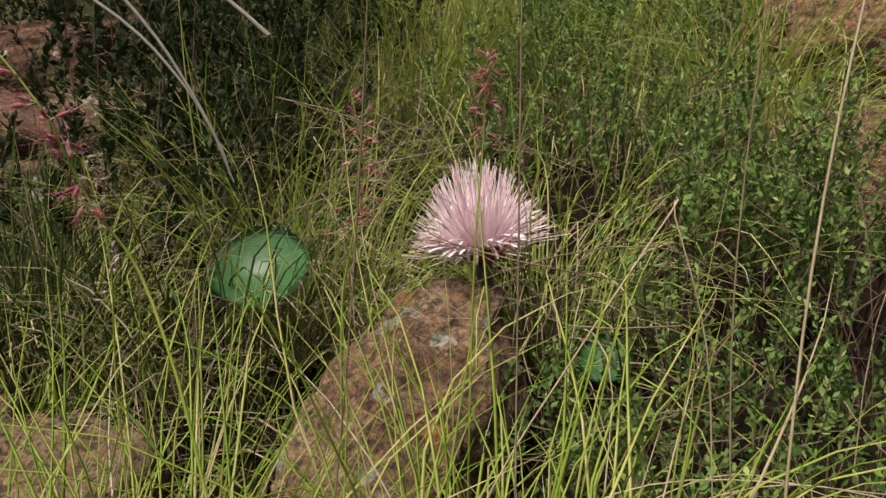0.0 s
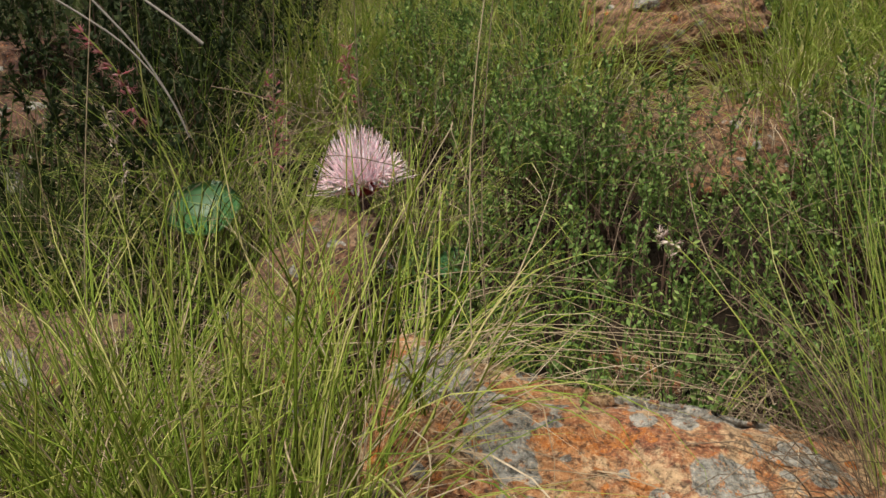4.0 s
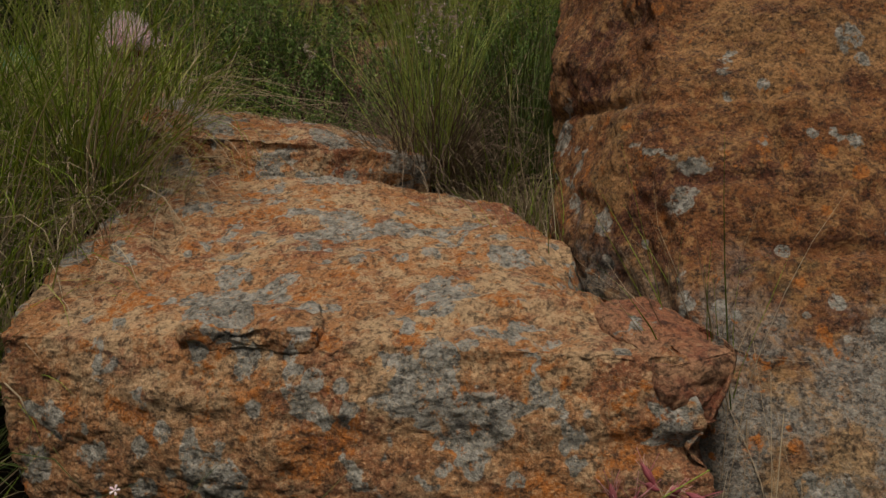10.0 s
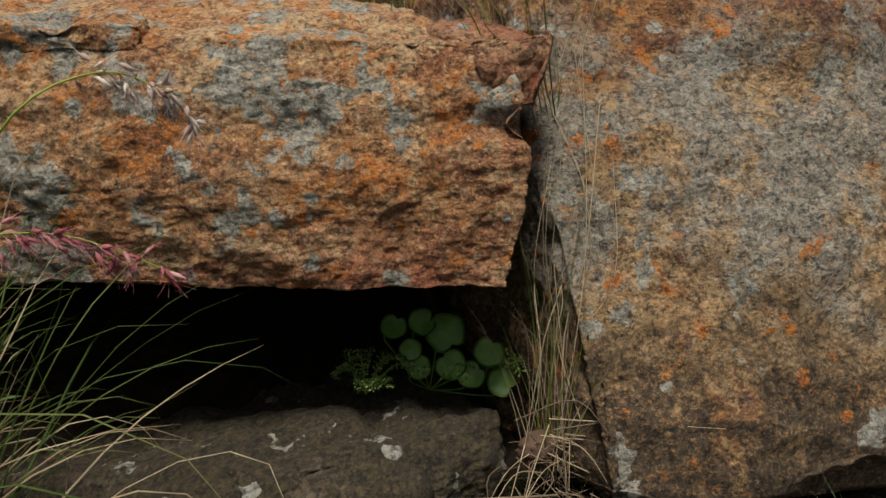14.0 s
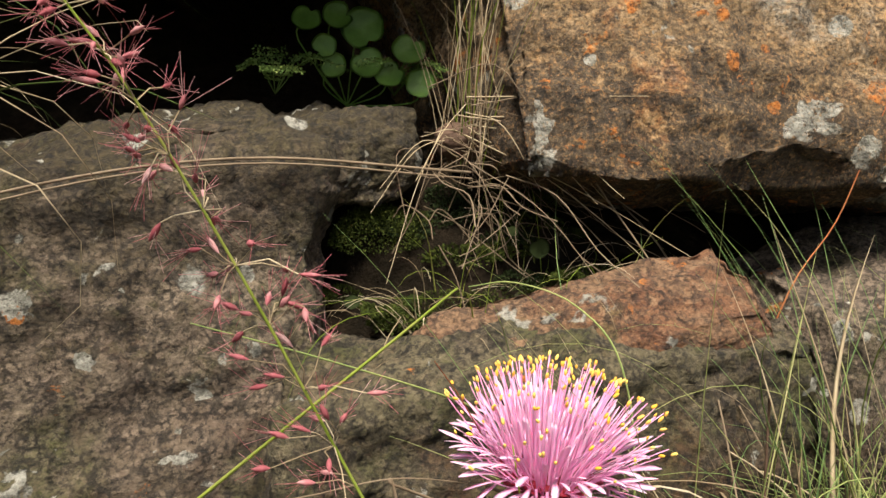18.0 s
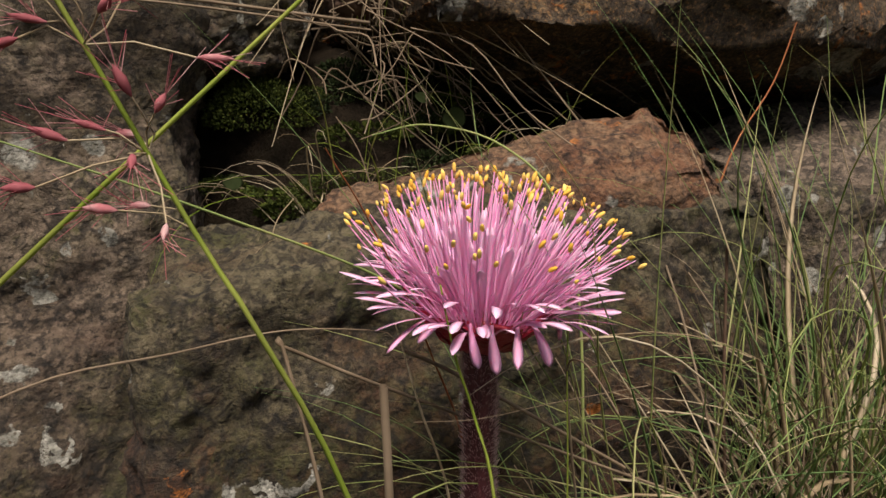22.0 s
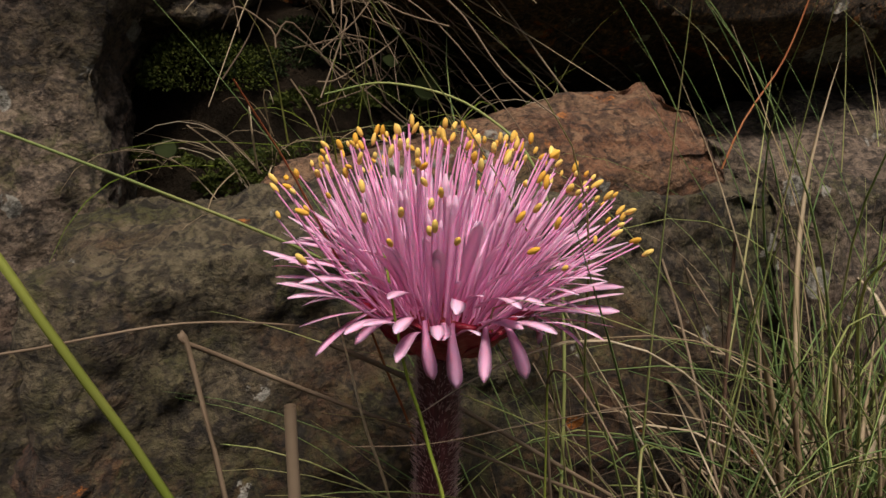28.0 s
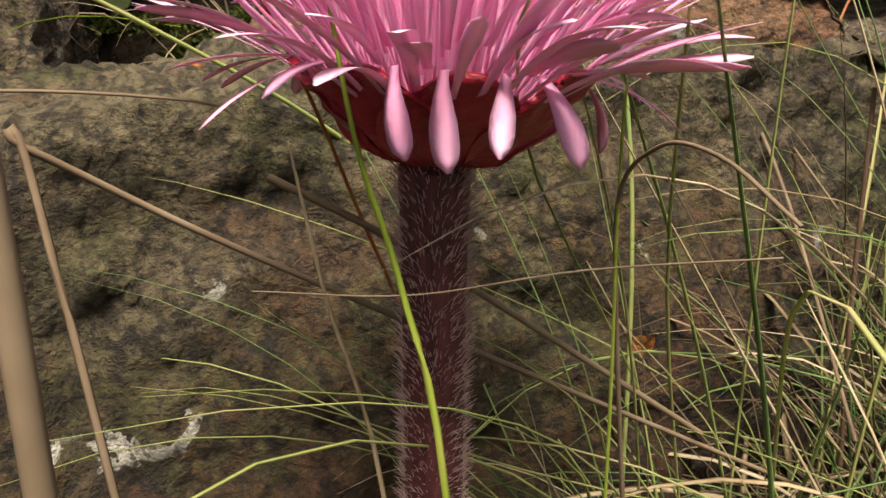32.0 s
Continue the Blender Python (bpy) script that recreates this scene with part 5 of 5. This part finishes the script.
# the crown of dead roots
bm = bmesh.new()
bmesh.ops.create_icosphere(bm, subdivisions=4, radius=1.0)
for vt in bm.verts:
    d = 1 + 0.25 * fbm(vt.co, 5, 3)
    vt.co = Vector((vt.co.x * 0.019 * d, vt.co.y * 0.015 * d, vt.co.z * 0.013 * d)) + Vector((0.349, 0.060, -0.684))
me = bpy.data.meshes.new("root_crown")
bm.to_mesh(me)
bm.free()
me.materials.append(TWIG)
me.polygons.foreach_set("use_smooth", [True] * len(me.polygons))
crown = new("root_crown", me)
crown.parent = cleft
dry_kind = grass_tuft("upright dead grass stalks in the cleft", 14, 22, 0.022, 0.24, 0.20, 0.40, 0.0007, GRASS, 56, "dead grass tufts")
set_at(dry_kind, 0.362, 0.062, -0.70, 0, 4, 4)
copy_thing(dry_kind, pose(0.385, 0.13, -0.46, -20, -18, 80))
copy_thing(dry_kind, pose(0.33, 0.33, -0.40, -10, 10, 150))
notch_straw = grass_tuft("pale dry straws in the notch between boulders", 4, 34, 0.018, 0.15, 0.35, 0.4, 0.0006, GRASS, 59, "dead grass tufts", 8)
set_at(notch_straw, 0.392, 0.185, -0.405, 0, 0, -28)
copy_thing(notch_straw, pose(0.385, 0.22, -0.40, 0, -20, 120))

cleft_blades = grass_tuft("sparse fine green and dry blades on damp soil", 10, 24, 0.05, 0.11, 0.9, 1.2, 0.0006, GRASS, 58, "cleft grass", 8)
set_at(cleft_blades, 0.315, 0.035, -0.795)
copy_thing(cleft_blades, pose(0.37, 0.03, -0.785, 0, 0, 90))
copy_thing(cleft_blades, pose(0.43, 0.03, -0.785, 0, 0, 200))
copy_thing(cleft_blades, pose(0.34, 0.01, -0.815, 0, 0, 290))

# ---- round-leaved plants in the shade under the boulder ----
pads = tagged(new("leafy_plant"), "small plant with round notched green leaves in shade", "plant")
# Leaves are placed and turned to fit the view from this camera spot.
view_eye = Vector((0.107, -0.444, -0.554))
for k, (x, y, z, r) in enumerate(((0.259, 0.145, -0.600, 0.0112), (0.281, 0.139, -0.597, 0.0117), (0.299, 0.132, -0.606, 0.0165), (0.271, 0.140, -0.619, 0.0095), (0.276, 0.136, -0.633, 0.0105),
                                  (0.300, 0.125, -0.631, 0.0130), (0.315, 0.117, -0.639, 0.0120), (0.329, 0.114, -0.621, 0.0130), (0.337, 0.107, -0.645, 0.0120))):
    nrm = (view_eye - Vector((x, y, z))).normalized() + Vector((0.12 * math.sin(k * 2.1), 0, 0.35 + 0.2 * math.cos(k)))
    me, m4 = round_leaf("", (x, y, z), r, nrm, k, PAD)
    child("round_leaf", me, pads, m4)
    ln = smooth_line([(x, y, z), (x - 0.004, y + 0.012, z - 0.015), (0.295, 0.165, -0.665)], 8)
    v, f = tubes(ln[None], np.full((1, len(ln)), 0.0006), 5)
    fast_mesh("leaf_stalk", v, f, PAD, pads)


# Pale leaves in a dark green that stands in for the cleft's shade.
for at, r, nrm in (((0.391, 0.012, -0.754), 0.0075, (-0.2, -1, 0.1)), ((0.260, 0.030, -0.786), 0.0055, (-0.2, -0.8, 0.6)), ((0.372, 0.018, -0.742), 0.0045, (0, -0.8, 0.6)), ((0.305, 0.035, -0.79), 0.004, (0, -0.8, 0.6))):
    me, m4 = round_leaf("", at, r, nrm, 5, SHADED_LEAF)
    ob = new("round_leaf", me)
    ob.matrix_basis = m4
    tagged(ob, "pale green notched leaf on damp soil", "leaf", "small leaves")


def moss(label, at, rx, ry, rz, n, seed, mat=None, leaf=0.0035):
    rng = np.random.default_rng(seed)
    d = rng.normal(0, 1, (n, 3))
    d[:, 2] = np.abs(d[:, 2])
    d /= np.linalg.norm(d, axis=1, keepdims=True)
    r = rng.uniform(0.75, 1.0, (n, 1))
    p = np.array(at) + d * r * np.array([rx, ry, rz])
    v, f = leaf_cloud(rng, p, d + rng.normal(0, 0.5, (n, 3)), leaf, leaf * 0.3)
    ob = fast_mesh("moss_cushion", v, f, mat or MOSS)
    return tagged(ob, label, "moss", "moss cushions", kind="stuff")


moss("bright green moss cushion on damp soil", (0.293, 0.078, -0.760), 0.036, 0.028, 0.030, 4600, 61, None, 0.0022)
moss("green moss on damp soil", (0.335, 0.025, -0.800), 0.055, 0.03, 0.016, 3000, 62, None, 0.0022)
moss("moss in the cleft with shade in its colour", (0.44, 0.02, -0.79), 0.06, 0.03, 0.015, 2600, 63, None, 0.0022)
# These patches cover the bank in colours that hold its shade.
mrng = random.Random(68)
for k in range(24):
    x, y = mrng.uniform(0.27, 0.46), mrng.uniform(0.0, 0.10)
    moss("moss and debris in the damp cleft, darkened for shade", (x, y, ground_height(x, y) - 0.002), mrng.uniform(0.018, 0.035), mrng.uniform(0.012, 0.025), mrng.uniform(0.006, 0.012), 900, 70 + k, mrng.choice((MOSS, SHADED_LEAF)), mrng.uniform(0.002, 0.004))
fern("small yellowish fern under the boulder", (0.235, 0.15, -0.655), 9, 0.055, 64, SHRUB)
fern("small green fern beside the round leaves", (0.325, 0.135, -0.655), 8, 0.05, 65, SHRUB)
fern("small green fern on damp soil", (0.28, 0.035, -0.80), 6, 0.014, 66, MOSS)
fern("small green fern on damp soil", (0.41, 0.01, -0.78), 6, 0.014, 67, MOSS)

# ---- lower left tufts ----
plant_tuft(3, -0.10, 0.05, -0.70, 15, 0, 0)
plant_tuft(2, -0.17, 0.02, -0.74, 75, 0, 0)
plant_tuft(0, -0.22, 0.06, -0.74, 75, 0, 0)
plant_tuft(3, -0.26, 0.10, -0.70, 190, 0, 0)
seed_head("pale nodding grass seed head", [(-0.08, 0.02, -0.69), (0.02, -0.12, -0.50), (0.061, -0.191, -0.441), (0.084, -0.186, -0.424), (0.102, -0.186, -0.428), (0.112, -0.188, -0.440)], 22, 0.005, 0.006, SPIKELET_PALE, 95, 0.0005, 0.62)
seed_head("pink nodding grass seed head", [(-0.08, 0.0, -0.69), (0.0, -0.14, -0.54), (0.049, -0.211, -0.472), (0.073, -0.206, -0.464), (0.104, -0.208, -0.477)], 22, 0.005, 0.006, SPIKELET_RED, 96, 0.0005, 0.66)
seed_head("pink and white fluffy grass seed head", [(0.075, -0.30, -0.74), (0.089, -0.299, -0.642), (0.109, -0.280, -0.600), (0.135, -0.277, -0.567)], 60, 0.009, 0.0062, SPIKELET_PALE, 97, 0.0008, 0.42)
seed_head("pink drooping fluffy grass seed head on a thick stalk", [(0.262, -0.262, -1.12), (0.235, -0.250, -0.90), (0.2106, -0.2475, -0.809), (0.1924, -0.2490, -0.7655), (0.1836, -0.2454, -0.7468), (0.154, -0.2405, -0.6808), (0.128, -0.238, -0.630), (0.110, -0.238, -0.605)],
          52, 0.022, 0.0068, SPIKELET_RED, 98, 0.0008, 0.62, awn=0.9)

seed_head("pink fluffy grass seed head on a tall thin stalk", [(-0.08, 0.0, -0.69), (-0.02, -0.15, -0.54), (0.05, -0.235, -0.41), (0.083, -0.25, -0.352), (0.104, -0.262, -0.318), (0.130, -0.268, -0.300)], 34, 0.010, 0.0055, SPIKELET_RED, 111, 0.0003, 0.74)
seed_head("pink and white fluffy grass seed head on a tall stalk", [(-0.09, 0.0, -0.69), (-0.06, -0.12, -0.52), (-0.01, -0.20, -0.40), (0.004, -0.215, -0.355), (0.010, -0.22, -0.325)], 34, 0.011, 0.0055, SPIKELET_RED, 112, 0.0003, 0.76)

# a small herb with one tiny white flower
herb = tagged(new("small_herb"), "small leafy green herb with one tiny white flower", "plant")
line = smooth_line([(-0.035, 0.115, -0.62), (-0.040, 0.112, -0.53), (-0.042, 0.110, -0.454)], 12)
v, f = tubes(line[None], np.linspace(0.0010, 0.0005, len(line))[None], 5)
fast_mesh("stem", v, f, GRASS, herb)
leaf_me = petal_mesh("leaf", 0.030, 0.0028, 0.8, SHRUB)
for k in range(13):
    at = line[min(int(k * len(line) / 16), len(line) - 1)]
    child("leaf", leaf_me, herb, Matrix.Translation(at) @ pose(0, 0, 0, 0, 0, 137.5 * k) @ Matrix.Rotation(radians(50), 4, 'Y') @ Matrix.Scale(1.2 - 0.05 * k, 4))
white_me = petal_mesh("petal", 0.0036, 0.0009, 0.2, PALE_PETAL)
for k in range(5):
    child("petal", white_me, herb, Matrix.Translation(line[-1]) @ Matrix.Rotation(radians(55), 4, 'X') @ pose(0, 0, 0, 0, 0, 72 * k) @ Matrix.Rotation(radians(80), 4, 'Y'))

# ---- stalks round the bright lily ----
stalk("wild_grass", "long green grass blade", [(0.03, -0.15, -0.880), (0.1213, -0.1848, -0.7944), (0.1632, -0.2014, -0.7544), (0.2018, -0.2167, -0.7176), (0.222, -0.225, -0.698)], 0.0009, 0.0004, GRASS, 24, 5)
stalk("wild_grass", "fine green grass blade", [(0.15, -0.105, -0.742), (0.2056, -0.0958, -0.7685), (0.2846, -0.0817, -0.8095), (0.33, -0.07, -0.84)], 0.0003, 0.0008, GRASS_BLUE, 24, 5)
stalk("dead_stalk", "thin dark dead stalk", [(0.451, -0.147, -0.807), (0.456, -0.150, -0.88), (0.463, -0.155, -0.96), (0.47, -0.16, -1.07)], 0.0008, 0.0010, TWIG, 20, 6)
stalk("dead_stalk", "broken pale straw stub standing upright", [(0.2290, -0.2258, -0.7953), (0.2297, -0.228, -0.85), (0.232, -0.235, -1.10)], 0.0011, 0.0013, DEADWOOD, 12, 8)
stalk("dead_stalk", "bent dry straw beside the lily", [(0.246, -0.175, -0.98), (0.2355, -0.163, -0.870), (0.2290, -0.1478, -0.8155), (0.2288, -0.1470, -0.8134), (0.2523, -0.1440, -0.829), (0.280, -0.150, -0.8445), (0.33, -0.16, -0.872), (0.42, -0.18, -0.92)], 0.0008, 0.0007, DEADWOOD, 40, 5)
stalk("dead_stalk", "short broken dry straw end", [(0.270, -0.142, -0.822), (0.300, -0.150, -0.840), (0.37, -0.17, -0.89)], 0.0009, 0.0008, DEADWOOD, 12, 5)
stalk("wild_grass", "hair-thin reddish stalk", [(0.254, -0.194, -0.8265), (0.275, -0.199, -0.8285), (0.300, -0.2055, -0.8262), (0.34, -0.207, -0.829)], 0.00012, 0.0002, DEADWOOD, 20, 4)
stalk("wild_grass", "thin upright green grass stalk", [(0.318, -0.197, -1.12), (0.311, -0.2025, -0.90), (0.3063, -0.2031, -0.8171), (0.3055, -0.2035, -0.80)], 0.0004, 0.0002, GRASS, 24, 5)
stalk("dead_stalk", "dry curled thin grass tip", [(0.325, -0.195, -0.90), (0.312, -0.200, -0.845), (0.3063, -0.2031, -0.8171), (0.2985, -0.218, -0.8065), (0.2910, -0.234, -0.8045), (0.2866, -0.2474, -0.808)], 0.0005, 0.0002, DEADWOOD, 34, 5)
stalk("wild_grass", "thin green blade before the stem", [(0.2660, -0.187, -0.780), (0.2680, -0.195, -0.807), (0.2730, -0.198, -0.826), (0.2770, -0.206, -0.857), (0.284, -0.208, -0.95), (0.288, -0.205, -1.08)], 0.0003, 0.0008, GRASS, 26, 5)
stalk("wild_grass", "yellowish thin grass stalk with a kink", [(0.2752, -0.1388, -0.8158), (0.2765, -0.1547, -0.842), (0.285, -0.17, -0.90), (0.29, -0.18, -1.08)], 0.0003, 0.0007, STRAW, 20, 5)
stalk("wild_grass", "fine orange-tipped grass blade", [(0.2349, -0.1771, -0.7429), (0.255, -0.166, -0.772), (0.285, -0.148, -0.825), (0.31, -0.14, -0.90), (0.32, -0.14, -1.08)], 0.0002, 0.0006, REDBLADE, 24, 5)
stalk("wild_grass", "arching fine green blade", [(0.3046, -0.058, -0.7539), (0.325, -0.075, -0.7485), (0.350, -0.10, -0.757), (0.365, -0.125, -0.785), (0.37, -0.14, -0.86), (0.37, -0.15, -1.05)], 0.0003, 0.0008, GRASS_BLUE, 30, 5)
stalk("dead_stalk", "thin dry tan stalk arching over the rock", [(0.2586, -0.1726, -0.8074), (0.2526, -0.1696, -0.8044), (0.2256, -0.1576, -0.8034), (0.1926, -0.1546, -0.8054), (0.1506, -0.1556, -0.8074), (0.10, -0.172, -0.824), (0.05, -0.187, -0.874)], 0.0002, 0.0005, DEADWOOD, 34, 5)
stalk("dead_stalk", "long pale bent dry straw", [(0.43, 0.13, -0.66), (0.465, 0.12, -0.695), (0.501, 0.032, -0.754), (0.479, -0.049, -0.792), (0.447, -0.119, -0.833), (0.42, -0.18, -0.90)], 0.0008, 0.0006, DEADWOOD, 30, 5)
stalk("dead_stalk", "long pale bent dry straw", [(0.40, 0.03, -0.66), (0.44, -0.02, -0.735), (0.46, -0.07, -0.79), (0.47, -0.13, -0.85)], 0.0007, 0.0005, DEADWOOD, 24, 5)
stalk("dead_stalk", "long pale straw lying across the mossy boulder", [(-0.10, -0.06, -0.745), (0.051, -0.004, -0.702), (0.19, 0.03, -0.688), (0.34, 0.02, -0.700)], 0.0008, 0.0010, DEADWOOD, 24, 5)
stalk("dead_stalk", "pale straw lying across the mossy boulder", [(-0.10, -0.075, -0.758), (0.051, -0.007, -0.706), (0.19, 0.028, -0.691), (0.34, 0.018, -0.704)], 0.0006, 0.0007, DEADWOOD, 24, 5)
stalk("wild_grass", "reddened dry grass blade", [(0.63, -0.058, -0.64), (0.611, -0.061, -0.679), (0.59, -0.061, -0.732), (0.552, -0.063, -0.779), (0.52, -0.07, -0.86), (0.51, -0.08, -1.0)], 0.0004, 0.0008, REDBLADE, 26, 5)

blue_tuft = grass_tuft("loose blue-green grass tuft beside the lily", 150, 30, 0.06, 0.38, 0.42, 1.25, 0.0008, GRASS_BLUE, 101, "low grass tufts", 16)
set_at(blue_tuft, 0.43, -0.155, -1.04, 0)
copy_thing(blue_tuft, pose(0.53, -0.20, -1.05, 0, 0, 130))
dry_tuft = grass_tuft("sprawling dry grass tuft with curled dead blades", 30, 230, 0.07, 0.28, 0.65, 1.9, 0.0008, GRASS_BLUE, 102, "low grass tufts", 14, DEADWOOD)
set_at(dry_tuft, 0.50, -0.22, -1.03, 0)
copy_thing(dry_tuft, pose(0.60, -0.24, -1.02, 0, 0, 100))
copy_thing(dry_tuft, pose(0.44, -0.20, -1.06, 0, 0, 200))
copy_thing(dry_tuft, pose(0.56, -0.13, -0.98, 0, 0, 300))
copy_thing(dry_tuft, pose(0.38, -0.13, -1.06, 0, 0, 20))
copy_thing(dry_tuft, pose(0.47, -0.27, -1.06, 0, 0, 150))
copy_thing(dry_tuft, pose(0.53, -0.19, -0.98, 0, 0, 250))
copy_thing(dry_tuft, pose(0.46, -0.24, -1.00, 0, 0, 310))
copy_thing(dry_tuft, pose(0.42, -0.23, -1.03, 0, 0, 60))
copy_thing(blue_tuft, pose(0.60, -0.15, -1.02, 0, 0, 210))
copy_thing(blue_tuft, pose(0.62, -0.20, -1.02, 0, 0, 30))
copy_thing(blue_tuft, pose(0.55, -0.16, -1.00, 0, 0, 75))

# broad dead leaves of grass, bleached and curled
dead_leaves = tagged(new("grass_tuft"), "curled bleached dead grass leaves on the ground", "grass", "low grass tufts")
drng = np.random.default_rng(107)
v, f = tubes(blade_lines(drng, 60, 0.06, 0.75, 2.0, 0.30, 16), taper(60, 16, 0.0019, drng), 4, 0.25)
tagged(fast_mesh("dead_leaf", v, f, STRAW, dead_leaves, "bleached curled blades"), kind="stuff")
set_at(dead_leaves, 0.50, -0.23, -1.0)
copy_thing(dead_leaves, pose(0.57, -0.21, -0.99, 0, 0, 110))
copy_thing(dead_leaves, pose(0.45, -0.22, -1.03, 0, 0, 230))

# dry wisps over the rim of the big boulder
wisp = grass_tuft("wisp of dry curled grass over the rock", 20, 170, 0.05, 0.17, 0.7, 1.5, 0.0007, GRASS, 103, "dry wisps", 9)
set_at(wisp, -0.085, 0.475, -0.30, 0)
copy_thing(wisp, pose(-0.12, 0.42, -0.34, 0, 0, 90))
copy_thing(wisp, pose(-0.14, 0.53, -0.28, 0, 0, 200))
copy_thing(wisp, pose(-0.17, 0.34, -0.40, 0, 0, 300))
copy_thing(wisp, pose(0.33, 0.44, -0.38, 0, 0, 40))
copy_thing(wisp, pose(0.12, 0.72, -0.27, 0, 0, 70))
copy_thing(wisp, pose(0.02, 0.74, -0.27, 0, 0, 170))
copy_thing(wisp, pose(0.22, 0.72, -0.28, 0, 0, 20))
copy_thing(wisp, pose(0.345, 0.52, -0.36, 0, 0, 130))
copy_thing(wisp, pose(0.385, 0.58, -0.33, 0, 0, 220))
copy_thing(wisp, pose(0.36, 0.45, -0.40, 0, 0, 310))
copy_thing(wisp, pose(0.33, 0.58, -0.31, 0, 0, 10))
copy_thing(wisp, pose(0.40, 0.50, -0.38, 0, 0, 80))

# long dry straws that lie across the gap behind the ledge
lrng = random.Random(151)
for k in range(16):
    x0, y0, z0 = lrng.uniform(-0.16, -0.06), lrng.uniform(0.62, 0.70), lrng.uniform(-0.22, -0.14)
    reach, drop = lrng.uniform(0.16, 0.34), lrng.uniform(-0.05, 0.04)
    stalk("dead_stalk", "long thin dry straw lying over the shrubs", [(x0, y0, z0), (x0 + reach * 0.4, y0 + lrng.uniform(0.0, 0.05), z0 + drop * 0.4 + lrng.uniform(0.01, 0.03)), (x0 + reach, y0 + lrng.uniform(0.0, 0.1), z0 + drop)],
          0.0004, 0.0002, STRAW, 16, 4)

# ---- tangled dry stems among the shrubs ----
trng = np.random.default_rng(141)
n_t = 330
ctr = np.stack([trng.uniform(-0.55, 0.65, n_t), trng.uniform(0.80, 1.12, n_t), np.zeros(n_t)], axis=1)
ctr[:, 2] = [ground_height(a, b_) + trng.uniform(0.04, 0.24) for a, b_ in ctr[:, :2]]
run = trng.normal(0, 1, (n_t, 3)) * np.array([1.0, 0.5, 0.55])
run /= np.linalg.norm(run, axis=1, keepdims=True)
sag = trng.normal(0, 0.035, (n_t, 3))
half = trng.uniform(0.03, 0.10, n_t)[:, None]
lines = np.stack([ctr + run * half * q + sag * (1 - q * q) for q in np.linspace(-1, 1, 9)], axis=1)
v, f = tubes(lines, np.full((n_t, 9), 0.00032) * trng.uniform(0.5, 1.4, (n_t, 1)), 4)
tagged(fast_mesh("dry_stems", v, f, DEADWOOD), "tangled thin dry stems among shrubs", "grass", kind="stuff")

# ---- sparse grass on the rest of the hillside ----
frng = np.random.default_rng(131)
fx, fy = frng.uniform(-4.5, 4.5, 26000), frng.uniform(-3.5, 5.5, 26000)
keep = ~((np.abs(fx) < 1.35) & (fy > -0.75) & (fy < 2.6)) & (np.hypot(fx, fy - 0.7) < 4.6 + 0.5 * np.sin(fx * 3 + fy * 2))
fx, fy = fx[keep], fy[keep]
lines = blade_lines(frng, len(fx), 0.02, 0.45, 1.0, 0.30, 4)
lines[:, :, 0] += fx[:, None]
lines[:, :, 1] += fy[:, None]
lines[:, :, 2] += np.array([ground_height(a, b_) + 0.04 * fbm((a, b_, 0), 1.7, 2) * min(1, 0.2 + abs(b_)) - 0.02 for a, b_ in zip(fx, fy)])[:, None]
v, f = tubes(lines, taper(len(fx), 4, 0.0035, frng), 3, 0.4)
tagged(fast_mesh("hillside_grass", v, f, GRASS), "rough green and dry hillside grass", "grass", kind="stuff")
